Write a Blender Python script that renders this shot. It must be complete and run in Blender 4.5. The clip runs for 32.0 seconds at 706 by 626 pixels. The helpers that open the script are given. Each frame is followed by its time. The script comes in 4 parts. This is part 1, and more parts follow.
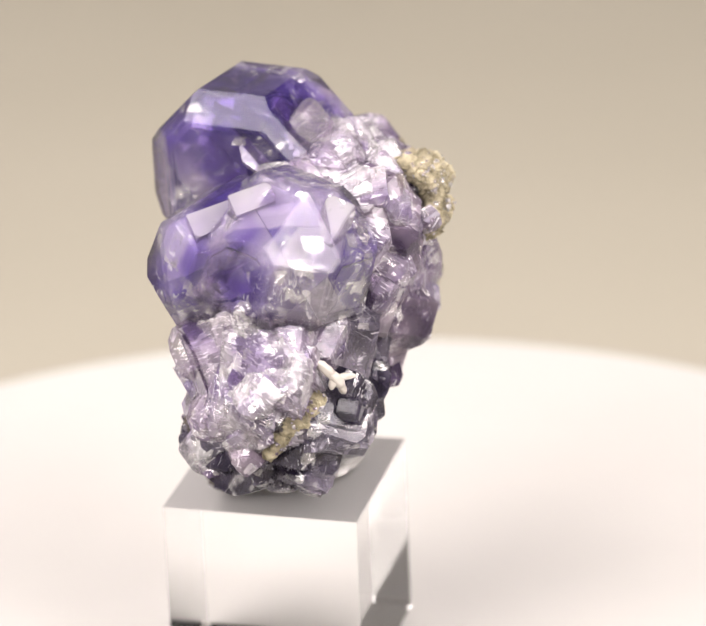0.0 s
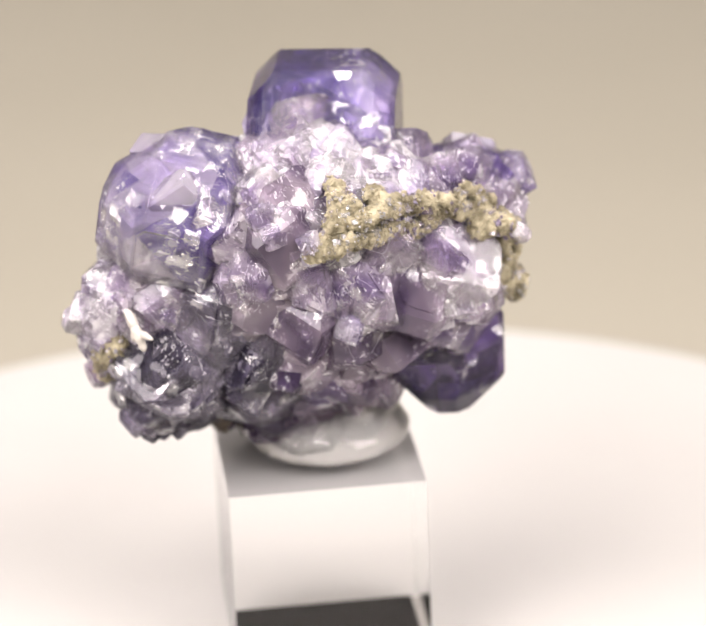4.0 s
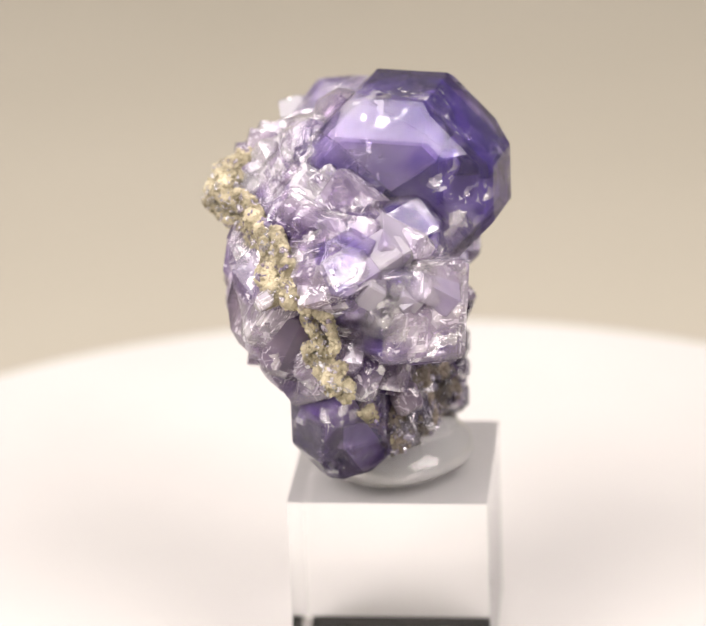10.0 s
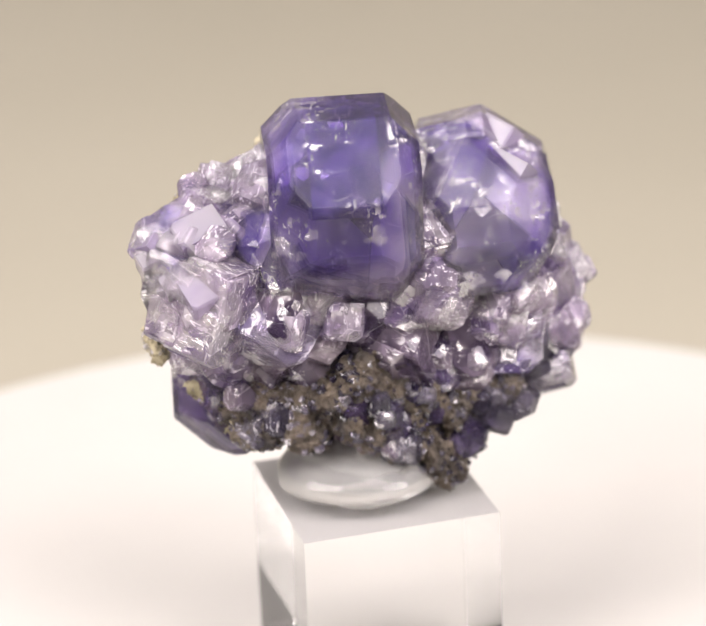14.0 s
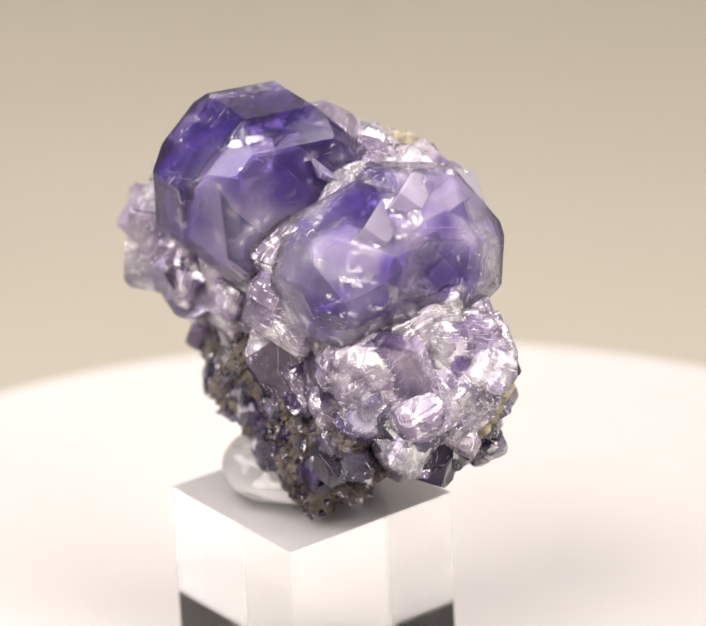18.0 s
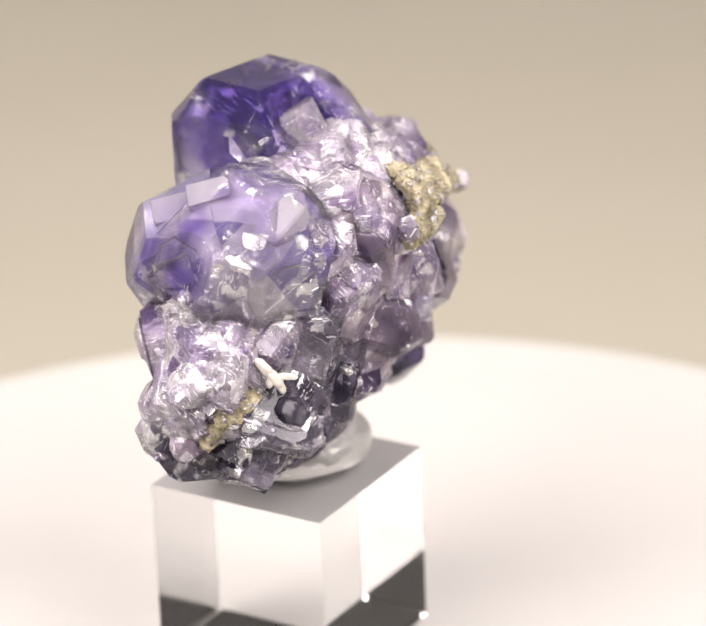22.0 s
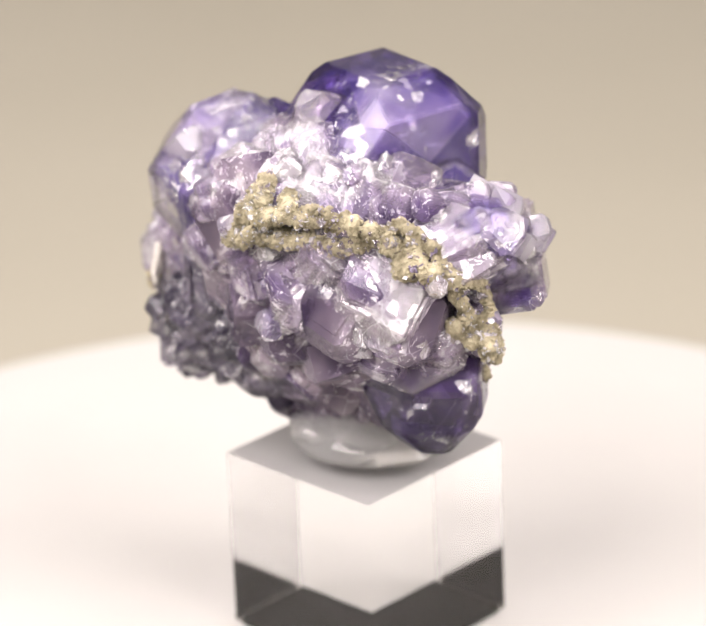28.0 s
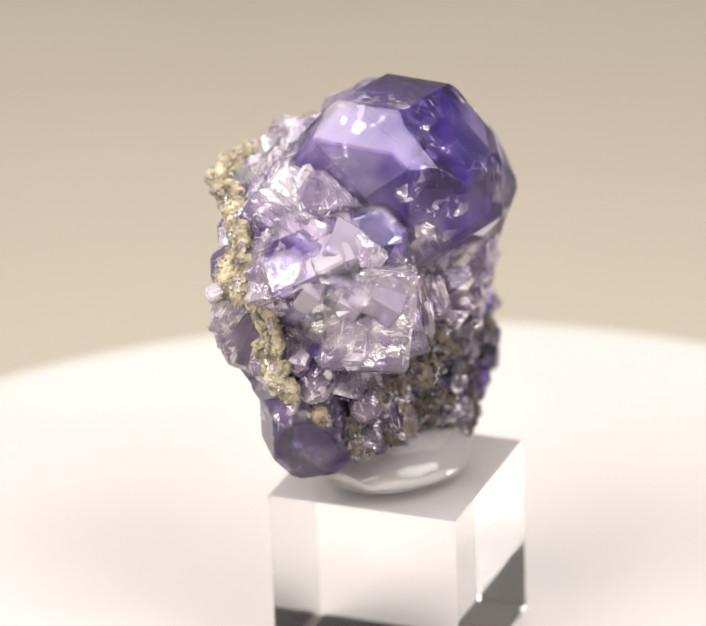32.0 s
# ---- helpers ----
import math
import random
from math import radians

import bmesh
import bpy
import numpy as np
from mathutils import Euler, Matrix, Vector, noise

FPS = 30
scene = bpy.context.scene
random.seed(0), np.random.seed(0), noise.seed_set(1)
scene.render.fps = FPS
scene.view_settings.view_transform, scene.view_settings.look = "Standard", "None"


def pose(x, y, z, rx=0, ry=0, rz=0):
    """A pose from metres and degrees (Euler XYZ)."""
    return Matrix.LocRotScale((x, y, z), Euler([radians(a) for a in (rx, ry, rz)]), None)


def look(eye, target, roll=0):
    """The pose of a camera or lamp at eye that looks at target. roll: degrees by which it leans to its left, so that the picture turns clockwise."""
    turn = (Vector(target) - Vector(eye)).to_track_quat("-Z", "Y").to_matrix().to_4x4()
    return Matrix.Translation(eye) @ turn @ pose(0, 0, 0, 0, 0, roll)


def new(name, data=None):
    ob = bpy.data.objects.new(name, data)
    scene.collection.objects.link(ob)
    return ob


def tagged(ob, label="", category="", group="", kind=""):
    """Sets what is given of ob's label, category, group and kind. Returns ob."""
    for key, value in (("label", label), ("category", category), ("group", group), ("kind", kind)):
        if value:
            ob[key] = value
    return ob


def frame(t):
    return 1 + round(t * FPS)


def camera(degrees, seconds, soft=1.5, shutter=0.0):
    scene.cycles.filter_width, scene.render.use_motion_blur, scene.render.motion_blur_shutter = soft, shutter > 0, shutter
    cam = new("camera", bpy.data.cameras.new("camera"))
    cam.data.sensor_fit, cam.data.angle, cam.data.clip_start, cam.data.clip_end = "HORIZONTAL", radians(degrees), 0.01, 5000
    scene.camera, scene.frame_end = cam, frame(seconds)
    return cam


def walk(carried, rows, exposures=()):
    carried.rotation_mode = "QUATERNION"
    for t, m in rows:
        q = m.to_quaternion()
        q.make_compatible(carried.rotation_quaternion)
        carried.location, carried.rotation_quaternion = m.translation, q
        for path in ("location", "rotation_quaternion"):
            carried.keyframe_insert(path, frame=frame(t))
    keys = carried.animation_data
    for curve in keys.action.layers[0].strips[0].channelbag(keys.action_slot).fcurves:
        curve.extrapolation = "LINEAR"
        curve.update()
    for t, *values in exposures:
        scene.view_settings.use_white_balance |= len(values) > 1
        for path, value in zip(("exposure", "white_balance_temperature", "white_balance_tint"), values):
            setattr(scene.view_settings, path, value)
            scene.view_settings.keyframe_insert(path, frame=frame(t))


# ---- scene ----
# camera: stands still on a long lens, looking down at the turntable
cam = camera(12.0, 32.0)
EYE = Vector((0.0, -0.38761, 0.20617))
YAW, PITCH, ROLL = 0.005931, 0.391264, -2.3592
AHEAD = Vector((math.sin(YAW) * math.cos(PITCH), math.cos(YAW) * math.cos(PITCH), -math.sin(PITCH)))
CAMERA_POSE = look(EYE, EYE + AHEAD, ROLL)
cam.data.dof.use_dof, cam.data.dof.focus_distance, cam.data.dof.aperture_fstop = True, 0.397, 21.0
walk(cam, [(0.0, CAMERA_POSE), (32.0, CAMERA_POSE)])

TOP = 0.02496          # height of the block's top over the turntable
PERIOD = 21.05         # seconds for one turn

# light: unseen area lamps added round the turntable, inside a closed grey box
world = bpy.data.worlds.new("room_light")
world.use_nodes = True
world.node_tree.nodes["Background"].inputs["Color"].default_value = (1.0, 0.93, 0.84, 1)
world.node_tree.nodes["Background"].inputs["Strength"].default_value = 0.08
scene.world = world


def area_lamp(name, eye, target, size, watts, colour):
    data = bpy.data.lights.new(name, "AREA")
    data.shape, data.size, data.energy, data.color = "SQUARE", size, watts, colour
    ob = new(name, data)
    ob.matrix_world = look(eye, target)
    return ob


WARM = (1.0, 0.921, 0.902)
area_lamp("ceiling_softbox", (0.0, -0.16, 0.92), (0, -0.08, 0), 0.56, 3.0, WARM)
area_lamp("side_softbox", (-0.34, -0.24, 0.44), (0, 0, 0.03), 0.50, 6.6, WARM)
area_lamp("side_softbox", (0.34, -0.26, 0.41), (0, 0, 0.03), 0.44, 5.1, WARM)
area_lamp("rear_softbox", (0.05, 0.42, 0.72), (0, 0, 0.04), 0.40, 0.4, WARM)
area_lamp("rear_spot", (-0.30, 0.34, 0.40), (0, 0, 0.04), 0.20, 0.4, WARM)
scene.view_settings.exposure = 0.27


# ---- materials ----
def material(name):
    mat = bpy.data.materials.new(name)
    mat.use_nodes = True
    nt = mat.node_tree
    return mat, nt, nt.nodes["Principled BSDF"]


def put(nt, kind, **values):
    node = nt.nodes.new(kind)
    for key, value in values.items():
        node.inputs[key.replace("_", " ")].default_value = value
    return node


def ramp(nt, source, stops):
    node = nt.nodes.new("ShaderNodeValToRGB")
    els = node.color_ramp.elements
    while len(els) < len(stops):
        els.new(0.5)
    for el, (pos, col) in zip(els, stops):
        el.position, el.color = pos, (*col, 1)
    nt.links.new(source, node.inputs["Fac"])
    return node


def bump(nt, bsdf, height, strength, distance):
    node = put(nt, "ShaderNodeBump", Strength=strength, Distance=distance)
    nt.links.new(height, node.inputs["Height"])
    nt.links.new(node.outputs["Normal"], bsdf.inputs["Normal"])


def plain(name, low, high, scale, rough, metal=0.0, bumpy=0.0):
    """A two-tone surface with grain."""
    mat, nt, bsdf = material(name)
    co = nt.nodes.new("ShaderNodeTexCoord").outputs["Object"]
    big = put(nt, "ShaderNodeTexNoise", Scale=scale, Detail=6.0)
    nt.links.new(co, big.inputs["Vector"])
    col = ramp(nt, big.outputs["Fac"], [(0.3, low), (0.7, high)])
    nt.links.new(col.outputs["Color"], bsdf.inputs["Base Color"])
    bsdf.inputs["Roughness"].default_value, bsdf.inputs["Metallic"].default_value = rough, metal
    if bumpy:
        fine = put(nt, "ShaderNodeTexNoise", Scale=scale * 30, Detail=4.0)
        nt.links.new(co, fine.inputs["Vector"])
        bump(nt, bsdf, fine.outputs["Fac"], bumpy, 0.0005)
    return mat


def fluorite(name, pale, mid, deep, haze, flaw, cells, zones, tilt=0.5, spread=(0.36, 0.5, 0.66), rough=0.02, straight=0.5, sheen=1.45, shards=False, lean=(0.0, 0.0, 0.0)):
    """Fluorite: glass with cloudy colour zones; in flawed patches it is shattered into tilted cleavage cells and milky."""
    mat, nt, bsdf = material(name)
    nt.nodes.remove(bsdf)
    link = nt.links.new

    def maths(kind, a, c):
        node = nt.nodes.new("ShaderNodeMath")
        node.operation, node.use_clamp = kind, True
        for socket, value in zip(node.inputs, (a, c)):
            if isinstance(value, float):
                socket.default_value = value
            else:
                link(value, socket)
        return node.outputs[0]

    def vector(kind, a, c):
        node = nt.nodes.new("ShaderNodeVectorMath")
        node.operation = kind
        for socket, value in zip(node.inputs, (a, c)):
            if isinstance(value, tuple):
                socket.default_value = value
            else:
                link(value, socket)
        return node.outputs["Value" if kind == "DOT_PRODUCT" else "Vector"]

    def blend(a, c, share):
        node = nt.nodes.new("ShaderNodeMixShader")
        if isinstance(share, float):
            node.inputs["Fac"].default_value = share
        else:
            link(share, node.inputs["Fac"])
        link(a, node.inputs[1])
        link(c, node.inputs[2])
        return node.outputs[0]

    def cloud(scale, detail, low, high, source, rough_noise=0.55, wave=0.2):
        node = put(nt, "ShaderNodeTexNoise", Scale=scale, Detail=detail, Roughness=rough_noise, Distortion=wave)
        link(source, node.inputs["Vector"])
        return ramp(nt, node.outputs["Fac"], [(low, (0, 0, 0)), (high, (1, 1, 1))]).outputs["Color"], node

    co = nt.nodes.new("ShaderNodeTexCoord").outputs["Object"]
    rnd = nt.nodes.new("ShaderNodeObjectInfo").outputs["Random"]
    here = vector("ADD", co, rnd)
    # colour zones
    zone = put(nt, "ShaderNodeTexNoise", Scale=zones, Detail=2.5, Roughness=0.5, Distortion=0.3)
    link(here, zone.inputs["Vector"])
    level = zone.outputs["Fac"]
    island = nt.nodes.new("ShaderNodeNewGeometry").outputs["Random Per Island"]
    if shards:
        # each shard's own tone and milkiness stand in for internal reflections
        level = maths("ADD", maths("MULTIPLY", level, 0.62), maths("MULTIPLY", island, 0.38))
    if any(lean):
        # the colour deepens towards one side of the crystal
        slope = nt.nodes.new("ShaderNodeMath")
        link(level, slope.inputs[0])
        link(vector("DOT_PRODUCT", co, lean), slope.inputs[1])
        level = slope.outputs[0]
    col = ramp(nt, level, [(spread[0], pale), (spread[1], mid), (spread[2], deep)]).outputs["Color"]
    # flawed patches
    patch, _ = cloud(zones * 1.6, 3.0, 0.62 - 0.30 * flaw, 0.70 - 0.22 * flaw, here)
    # cleavage cells, blocky, each tilted its own way
    warp = put(nt, "ShaderNodeTexNoise", Scale=350.0, Detail=3.0)
    link(here, warp.inputs["Vector"])
    bend = nt.nodes.new("ShaderNodeVectorMath")
    bend.operation, bend.inputs[1].default_value = "MULTIPLY_ADD", (0.0011, 0.0011, 0.0011)
    link(warp.outputs["Color"], bend.inputs[0])
    link(here, bend.inputs[2])
    bent = bend.outputs[0]
    normal = None
    tones = []
    for size, lean in ((cells, tilt), (cells * 2.7, tilt * 0.6)):
        cell = put(nt, "ShaderNodeTexVoronoi", Scale=size)
        cell.distance = "CHEBYCHEV"
        link(bent, cell.inputs["Vector"])
        slope = vector("DOT_PRODUCT", vector("SUBTRACT", cell.outputs["Color"], (0.5, 0.5, 0.5)), co)
        step = put(nt, "ShaderNodeBump", Strength=1.0, Distance=lean)
        link(slope, step.inputs["Height"])
        if normal:
            link(normal, step.inputs["Normal"])
        normal = step.outputs["Normal"]
        shade = nt.nodes.new("ShaderNodeSeparateColor")
        link(cell.outputs["Color"], shade.inputs[0])
        tones.append(shade.outputs[1])
    # feathered fracture wisps, their glints put in as whitish colour
    strand = nt.nodes.new("ShaderNodeMapping")
    strand.inputs["Scale"].default_value, strand.inputs["Rotation"].default_value = (1.0, 5.0, 2.2), (0.9, 0.2, 0.5)
    link(bent, strand.inputs["Vector"])
    wisp, raw = cloud(cells * 2.4, 4.0, 0.585, 0.625, strand.outputs[0], 0.6, 0.8)
    ripple = put(nt, "ShaderNodeBump", Strength=0.5, Distance=0.0008)
    link(raw.outputs["Fac"], ripple.inputs["Height"])
    link(normal, ripple.inputs["Normal"])
    normal = ripple.outputs["Normal"]
    # clean glass keeps the plain face, flawed glass the broken one
    face = nt.nodes.new("ShaderNodeNewGeometry").outputs["Normal"]
    mixed = nt.nodes.new("ShaderNodeMix")
    mixed.data_type = "VECTOR"
    link(patch, mixed.inputs["Factor"])
    link(face, mixed.inputs[4])
    link(normal, mixed.inputs[5])
    broken = vector("NORMALIZE", mixed.outputs[1], (0.0, 0.0, 0.0))
    node = nt.nodes.new("ShaderNodeMath")
    node.operation, node.inputs[1].default_value = "PINGPONG", 0.137
    link(island, node.inputs[0])
    spin = maths("DIVIDE", node.outputs[0], 0.137)
    # thin healed cracks that part the crystal into blocks
    net = put(nt, "ShaderNodeTexVoronoi", Scale=cells * 0.75)
    net.feature = "DISTANCE_TO_EDGE"
    link(bent, net.inputs["Vector"])
    thin = ramp(nt, net.outputs["Distance"], [(0.0, (0.5,) * 3), (0.012, (0, 0, 0))]).outputs["Color"]
    torn, _ = cloud(zones * 1.1, 2.0, 0.55, 0.60, bent)
    thin = maths("MULTIPLY", thin, torn)
    # milkiness, changing from cell to cell
    cracked = maths("MAXIMUM", maths("MULTIPLY", wisp, patch), thin)
    milky = maths("ADD", maths("MULTIPLY", maths("MULTIPLY", patch, maths("MULTIPLY", tones[0], tones[1])), 0.9 * flaw), maths("MULTIPLY", ramp(nt, spin, [(0.0, (0.5,) * 3), (1.0, (1.0,) * 3)]).outputs["Color"], haze) if shards else haze)
    milky = maths("ADD", milky, maths("MULTIPLY", cracked, 0.9 * flaw))
    body = nt.nodes.new("ShaderNodeMix")
    body.data_type = "RGBA"
    body.inputs["B"].default_value = (0.88, 0.85, 0.90, 1)
    link(maths("MULTIPLY", cracked, 0.9), body.inputs["Factor"])
    link(col, body.inputs["A"])
    # a few cleavage planes face the light
    plane = maths("MULTIPLY", maths("GREATER_THAN", tones[1], 0.78), maths("MULTIPLY", patch, 0.45))
    mirror = put(nt, "ShaderNodeBsdfGlossy", Roughness=0.08)
    link(broken, mirror.inputs["Normal"])
    diffuse, passing = nt.nodes.new("ShaderNodeBsdfDiffuse"), nt.nodes.new("ShaderNodeBsdfTranslucent")
    for node in (diffuse, passing):
        link(body.outputs["Result"], node.inputs["Color"])
    refract, clean = put(nt, "ShaderNodeBsdfRefraction", IOR=1.40, Roughness=0.0), nt.nodes.new("ShaderNodeBsdfTransparent")
    link(broken, refract.inputs["Normal"])
    for node in (refract, clean):
        link(col, node.inputs["Color"])
    shine, fresnel = put(nt, "ShaderNodeBsdfGlossy", Roughness=rough), put(nt, "ShaderNodeFresnel", IOR=sheen)
    inside = blend(blend(refract.outputs[0], clean.outputs[0], straight), blend(diffuse.outputs[0], passing.outputs[0], 0.4), milky)
    inside = blend(inside, mirror.outputs[0], plane)
    link(blend(inside, shine.outputs[0], fresnel.outputs[0]), nt.nodes["Material Output"].inputs["Surface"])
    return mat


DEEP = fluorite("deep_violet_fluorite", (0.99, 0.96, 1.0), (0.84, 0.77, 0.94), (0.42, 0.32, 0.70), 0.05, 0.36, 230.0, 80.0, 0.35, (0.36, 0.48, 0.60), lean=(2.0, 0.0, 6.0))
PHANTOM = fluorite("violet_growth_zone", (0.30, 0.22, 0.56), (0.10, 0.065, 0.31), (0.03, 0.02, 0.14), 0.8, 0.2, 240.0, 180.0, straight=1.0, sheen=1.04)
DUSKY = fluorite("dusky_violet_fluorite", (0.72, 0.63, 0.86), (0.42, 0.32, 0.62), (0.14, 0.09, 0.30), 0.07, 0.3, 240.0, 130.0, 0.35)
VIOLET = fluorite("violet_fluorite", (1.0, 0.98, 1.0), (0.92, 0.87, 0.97), (0.48, 0.38, 0.76), 0.06, 0.50, 240.0, 90.0, 0.45)
LAVENDER = fluorite("lavender_fluorite", (0.96, 0.92, 0.98), (0.76, 0.68, 0.89), (0.34, 0.25, 0.60), 0.20, 0.7, 260.0, 120.0)
LILAC = fluorite("lilac_fluorite", (0.98, 0.93, 0.97), (0.76, 0.66, 0.82), (0.36, 0.27, 0.50), 0.22, 0.72, 270.0, 130.0)
CLEAR = fluorite("clear_fluorite", (1.0, 0.985, 0.99), (0.93, 0.88, 0.95), (0.55, 0.46, 0.68), 0.20, 0.8, 310.0, 140.0)
SMOKY = fluorite("smoky_fluorite", (0.77, 0.66, 0.77), (0.46, 0.37, 0.50), (0.15, 0.105, 0.21), 0.28, 0.6, 260.0, 110.0)
ASHEN = fluorite("ashen_fluorite", (0.72, 0.67, 0.78), (0.38, 0.34, 0.46), (0.07, 0.055, 0.12), 0.16, 0.55, 250.0, 120.0)
STEP = fluorite("flat_fluorite_face", (0.97, 0.94, 0.98), (0.86, 0.80, 0.92), (0.62, 0.53, 0.76), 0.30, 0.08, 240.0, 140.0)
# inner flaws, toned pale to indigo to imitate refracted bright and dark
INNER_PALE = fluorite("pale_cleavage", (1.0, 0.99, 1.0), (0.97, 0.95, 1.0), (0.84, 0.78, 0.97), 0.3, 0.7, 300.0, 130.0)
INNER_MID = fluorite("violet_cleavage", (0.82, 0.74, 0.97), (0.55, 0.43, 0.82), (0.27, 0.18, 0.58), 0.3, 0.6, 300.0, 130.0)
INNER_DEEP = fluorite("indigo_cleavage", (0.30, 0.22, 0.62), (0.14, 0.09, 0.42), (0.06, 0.035, 0.24), 0.3, 0.4, 300.0, 130.0)
HEART = fluorite("zoned_fluorite_heart", (0.93, 0.90, 0.97), (0.64, 0.57, 0.83), (0.20, 0.14, 0.46), 0.66, 0.42, 240.0, 90.0, spread=(0.34, 0.48, 0.60), straight=1.0, sheen=1.10, shards=True)
DEEP_HEART = fluorite("violet_fluorite_heart", (0.88, 0.84, 0.95), (0.50, 0.44, 0.76), (0.06, 0.042, 0.23), 0.72, 0.38, 240.0, 75.0, spread=(0.35, 0.5, 0.63), straight=1.0, sheen=1.14, shards=True, lean=(4.0, 0.0, 10.0))
DUSKY_HEART = fluorite("dusky_fluorite_heart", (0.56, 0.47, 0.66), (0.18, 0.125, 0.31), (0.03, 0.02, 0.09), 0.75, 0.4, 240.0, 120.0, spread=(0.38, 0.5, 0.62), straight=1.0, sheen=1.14, shards=True)
CALCITE = plain("white_calcite", (0.40, 0.37, 0.33), (0.56, 0.53, 0.50), 400.0, 0.4, bumpy=0.1)
CORE = plain("massive_fluorite", (0.62, 0.52, 0.72), (0.92, 0.88, 0.95), 260.0, 0.35, bumpy=0.4)
PALE_ROCK = plain("pale_granular_rock", (0.12, 0.10, 0.055), (0.54, 0.48, 0.33), 500.0, 0.75, bumpy=0.6)
DARK_ROCK = plain("dark_granular_rock", (0.016, 0.012, 0.013), (0.15, 0.118, 0.088), 300.0, 0.45, bumpy=0.6)
WHITE_DISC = plain("white_turntable_plastic", (0.425, 0.415, 0.398), (0.455, 0.444, 0.426), 25.0, 0.45)
BEIGE_PAPER = plain("beige_backdrop_paper", (0.285, 0.265, 0.212), (0.303, 0.282, 0.228), 8.0, 0.85)
BOUNCE_GREY = plain("grey_bounce_surface", (0.42, 0.405, 0.385), (0.50, 0.48, 0.46), 2.0, 0.8)
BLACK_PAD = plain("black_felt", (0.008, 0.007, 0.006), (0.02, 0.018, 0.016), 500.0, 0.6)

BLACK_PAD.node_tree.nodes["Principled BSDF"].inputs["Specular IOR Level"].default_value = 0.0


def acrylic(name, ior, rough, tint):
    mat, nt, bsdf = material(name)
    bsdf.inputs["Base Color"].default_value = (*tint, 1)
    bsdf.inputs["IOR"].default_value = ior
    bsdf.inputs["Transmission Weight"].default_value = 1.0
    bsdf.inputs["Roughness"].default_value = rough
    return mat


ACRYLIC = acrylic("clear_acrylic", 1.49, 0.0, (0.99, 0.99, 0.985))
ACRYLIC.node_tree.nodes["Principled BSDF"].inputs["Specular IOR Level"].default_value = 0.3
PUTTY = acrylic("clear_mounting_putty", 1.42, 0.05, (1.0, 0.995, 0.985))
PUTTY.node_tree.nodes["Principled BSDF"].inputs["Transmission Weight"].default_value = 0.84


mat, nt, bsdf = material("silvery_fracture")
bsdf.inputs["Base Color"].default_value = (0.95, 0.94, 0.97, 1)
bsdf.inputs["Metallic"].default_value, bsdf.inputs["Roughness"].default_value, bsdf.inputs["Alpha"].default_value = 0.6, 0.18, 0.6
FRACTURE = mat
# top face of the cube: mottled grey, only partly see-through
GREYED_TOP, nt, bsdf = material("greyed_acrylic_top")
bsdf.inputs["IOR"].default_value, bsdf.inputs["Transmission Weight"].default_value = 1.49, 0.3
mottle = put(nt, "ShaderNodeTexNoise", Scale=160.0, Detail=5.0)
shade = ramp(nt, mottle.outputs["Fac"], [(0.3, (0.36, 0.35, 0.35)), (0.7, (0.50, 0.49, 0.485))])
nt.links.new(shade.outputs["Color"], bsdf.inputs["Base Color"])
bsdf.inputs["Roughness"].default_value = 0.12


# ---- building helpers ----
def part(name, bm, mat, parent=None, label="", m=None, smooth=False):
    me = bpy.data.meshes.new(name)
    bm.normal_update()
    bm.to_mesh(me)
    bm.free()
    me.materials.append(mat)
    if smooth:
        me.shade_smooth()
    ob = new(name, me)
    ob.parent = parent
    if m is not None:
        ob.matrix_basis = m
    if label:
        tagged(ob, label)
    return ob


def box(bm, a, b, c, m=None):
    geom = bmesh.ops.create_cube(bm, size=1.0)["verts"]
    bmesh.ops.transform(bm, matrix=(m or Matrix()) @ Matrix.Diagonal((2 * a, 2 * b, 2 * c, 1)), verts=geom)
    return geom


def faceted(half, cuts, soften, at=(0, 0, 0)):
    """A box cut by planes (normal, distance), with softened edges."""
    bm = bmesh.new()
    box(bm, *half, Matrix.Translation(at))
    for normal, far in cuts:
        no = Vector(normal).normalized()
        geom = bm.verts[:] + bm.edges[:] + bm.faces[:]
        cut = bmesh.ops.bisect_plane(bm, geom=geom, dist=1e-7, plane_co=no * far, plane_no=no, clear_outer=True)
        rim = [e for e in cut["geom_cut"] if isinstance(e, bmesh.types.BMEdge)]
        if len(rim) > 2:
            bmesh.ops.contextual_create(bm, geom=rim)
    if soften:
        bmesh.ops.bevel(bm, geom=bm.edges[:], offset=soften, segments=1, affect="EDGES", clamp_overlap=True)
    return bm


EDGES = [(i, j, 0) for i in (-1, 1) for j in (-1, 1)] + [(i, 0, j) for i in (-1, 1) for j in (-1, 1)] + [(0, i, j) for i in (-1, 1) for j in (-1, 1)]
CORNERS = [(i, j, k) for i in (-1, 1) for j in (-1, 1) for k in (-1, 1)]


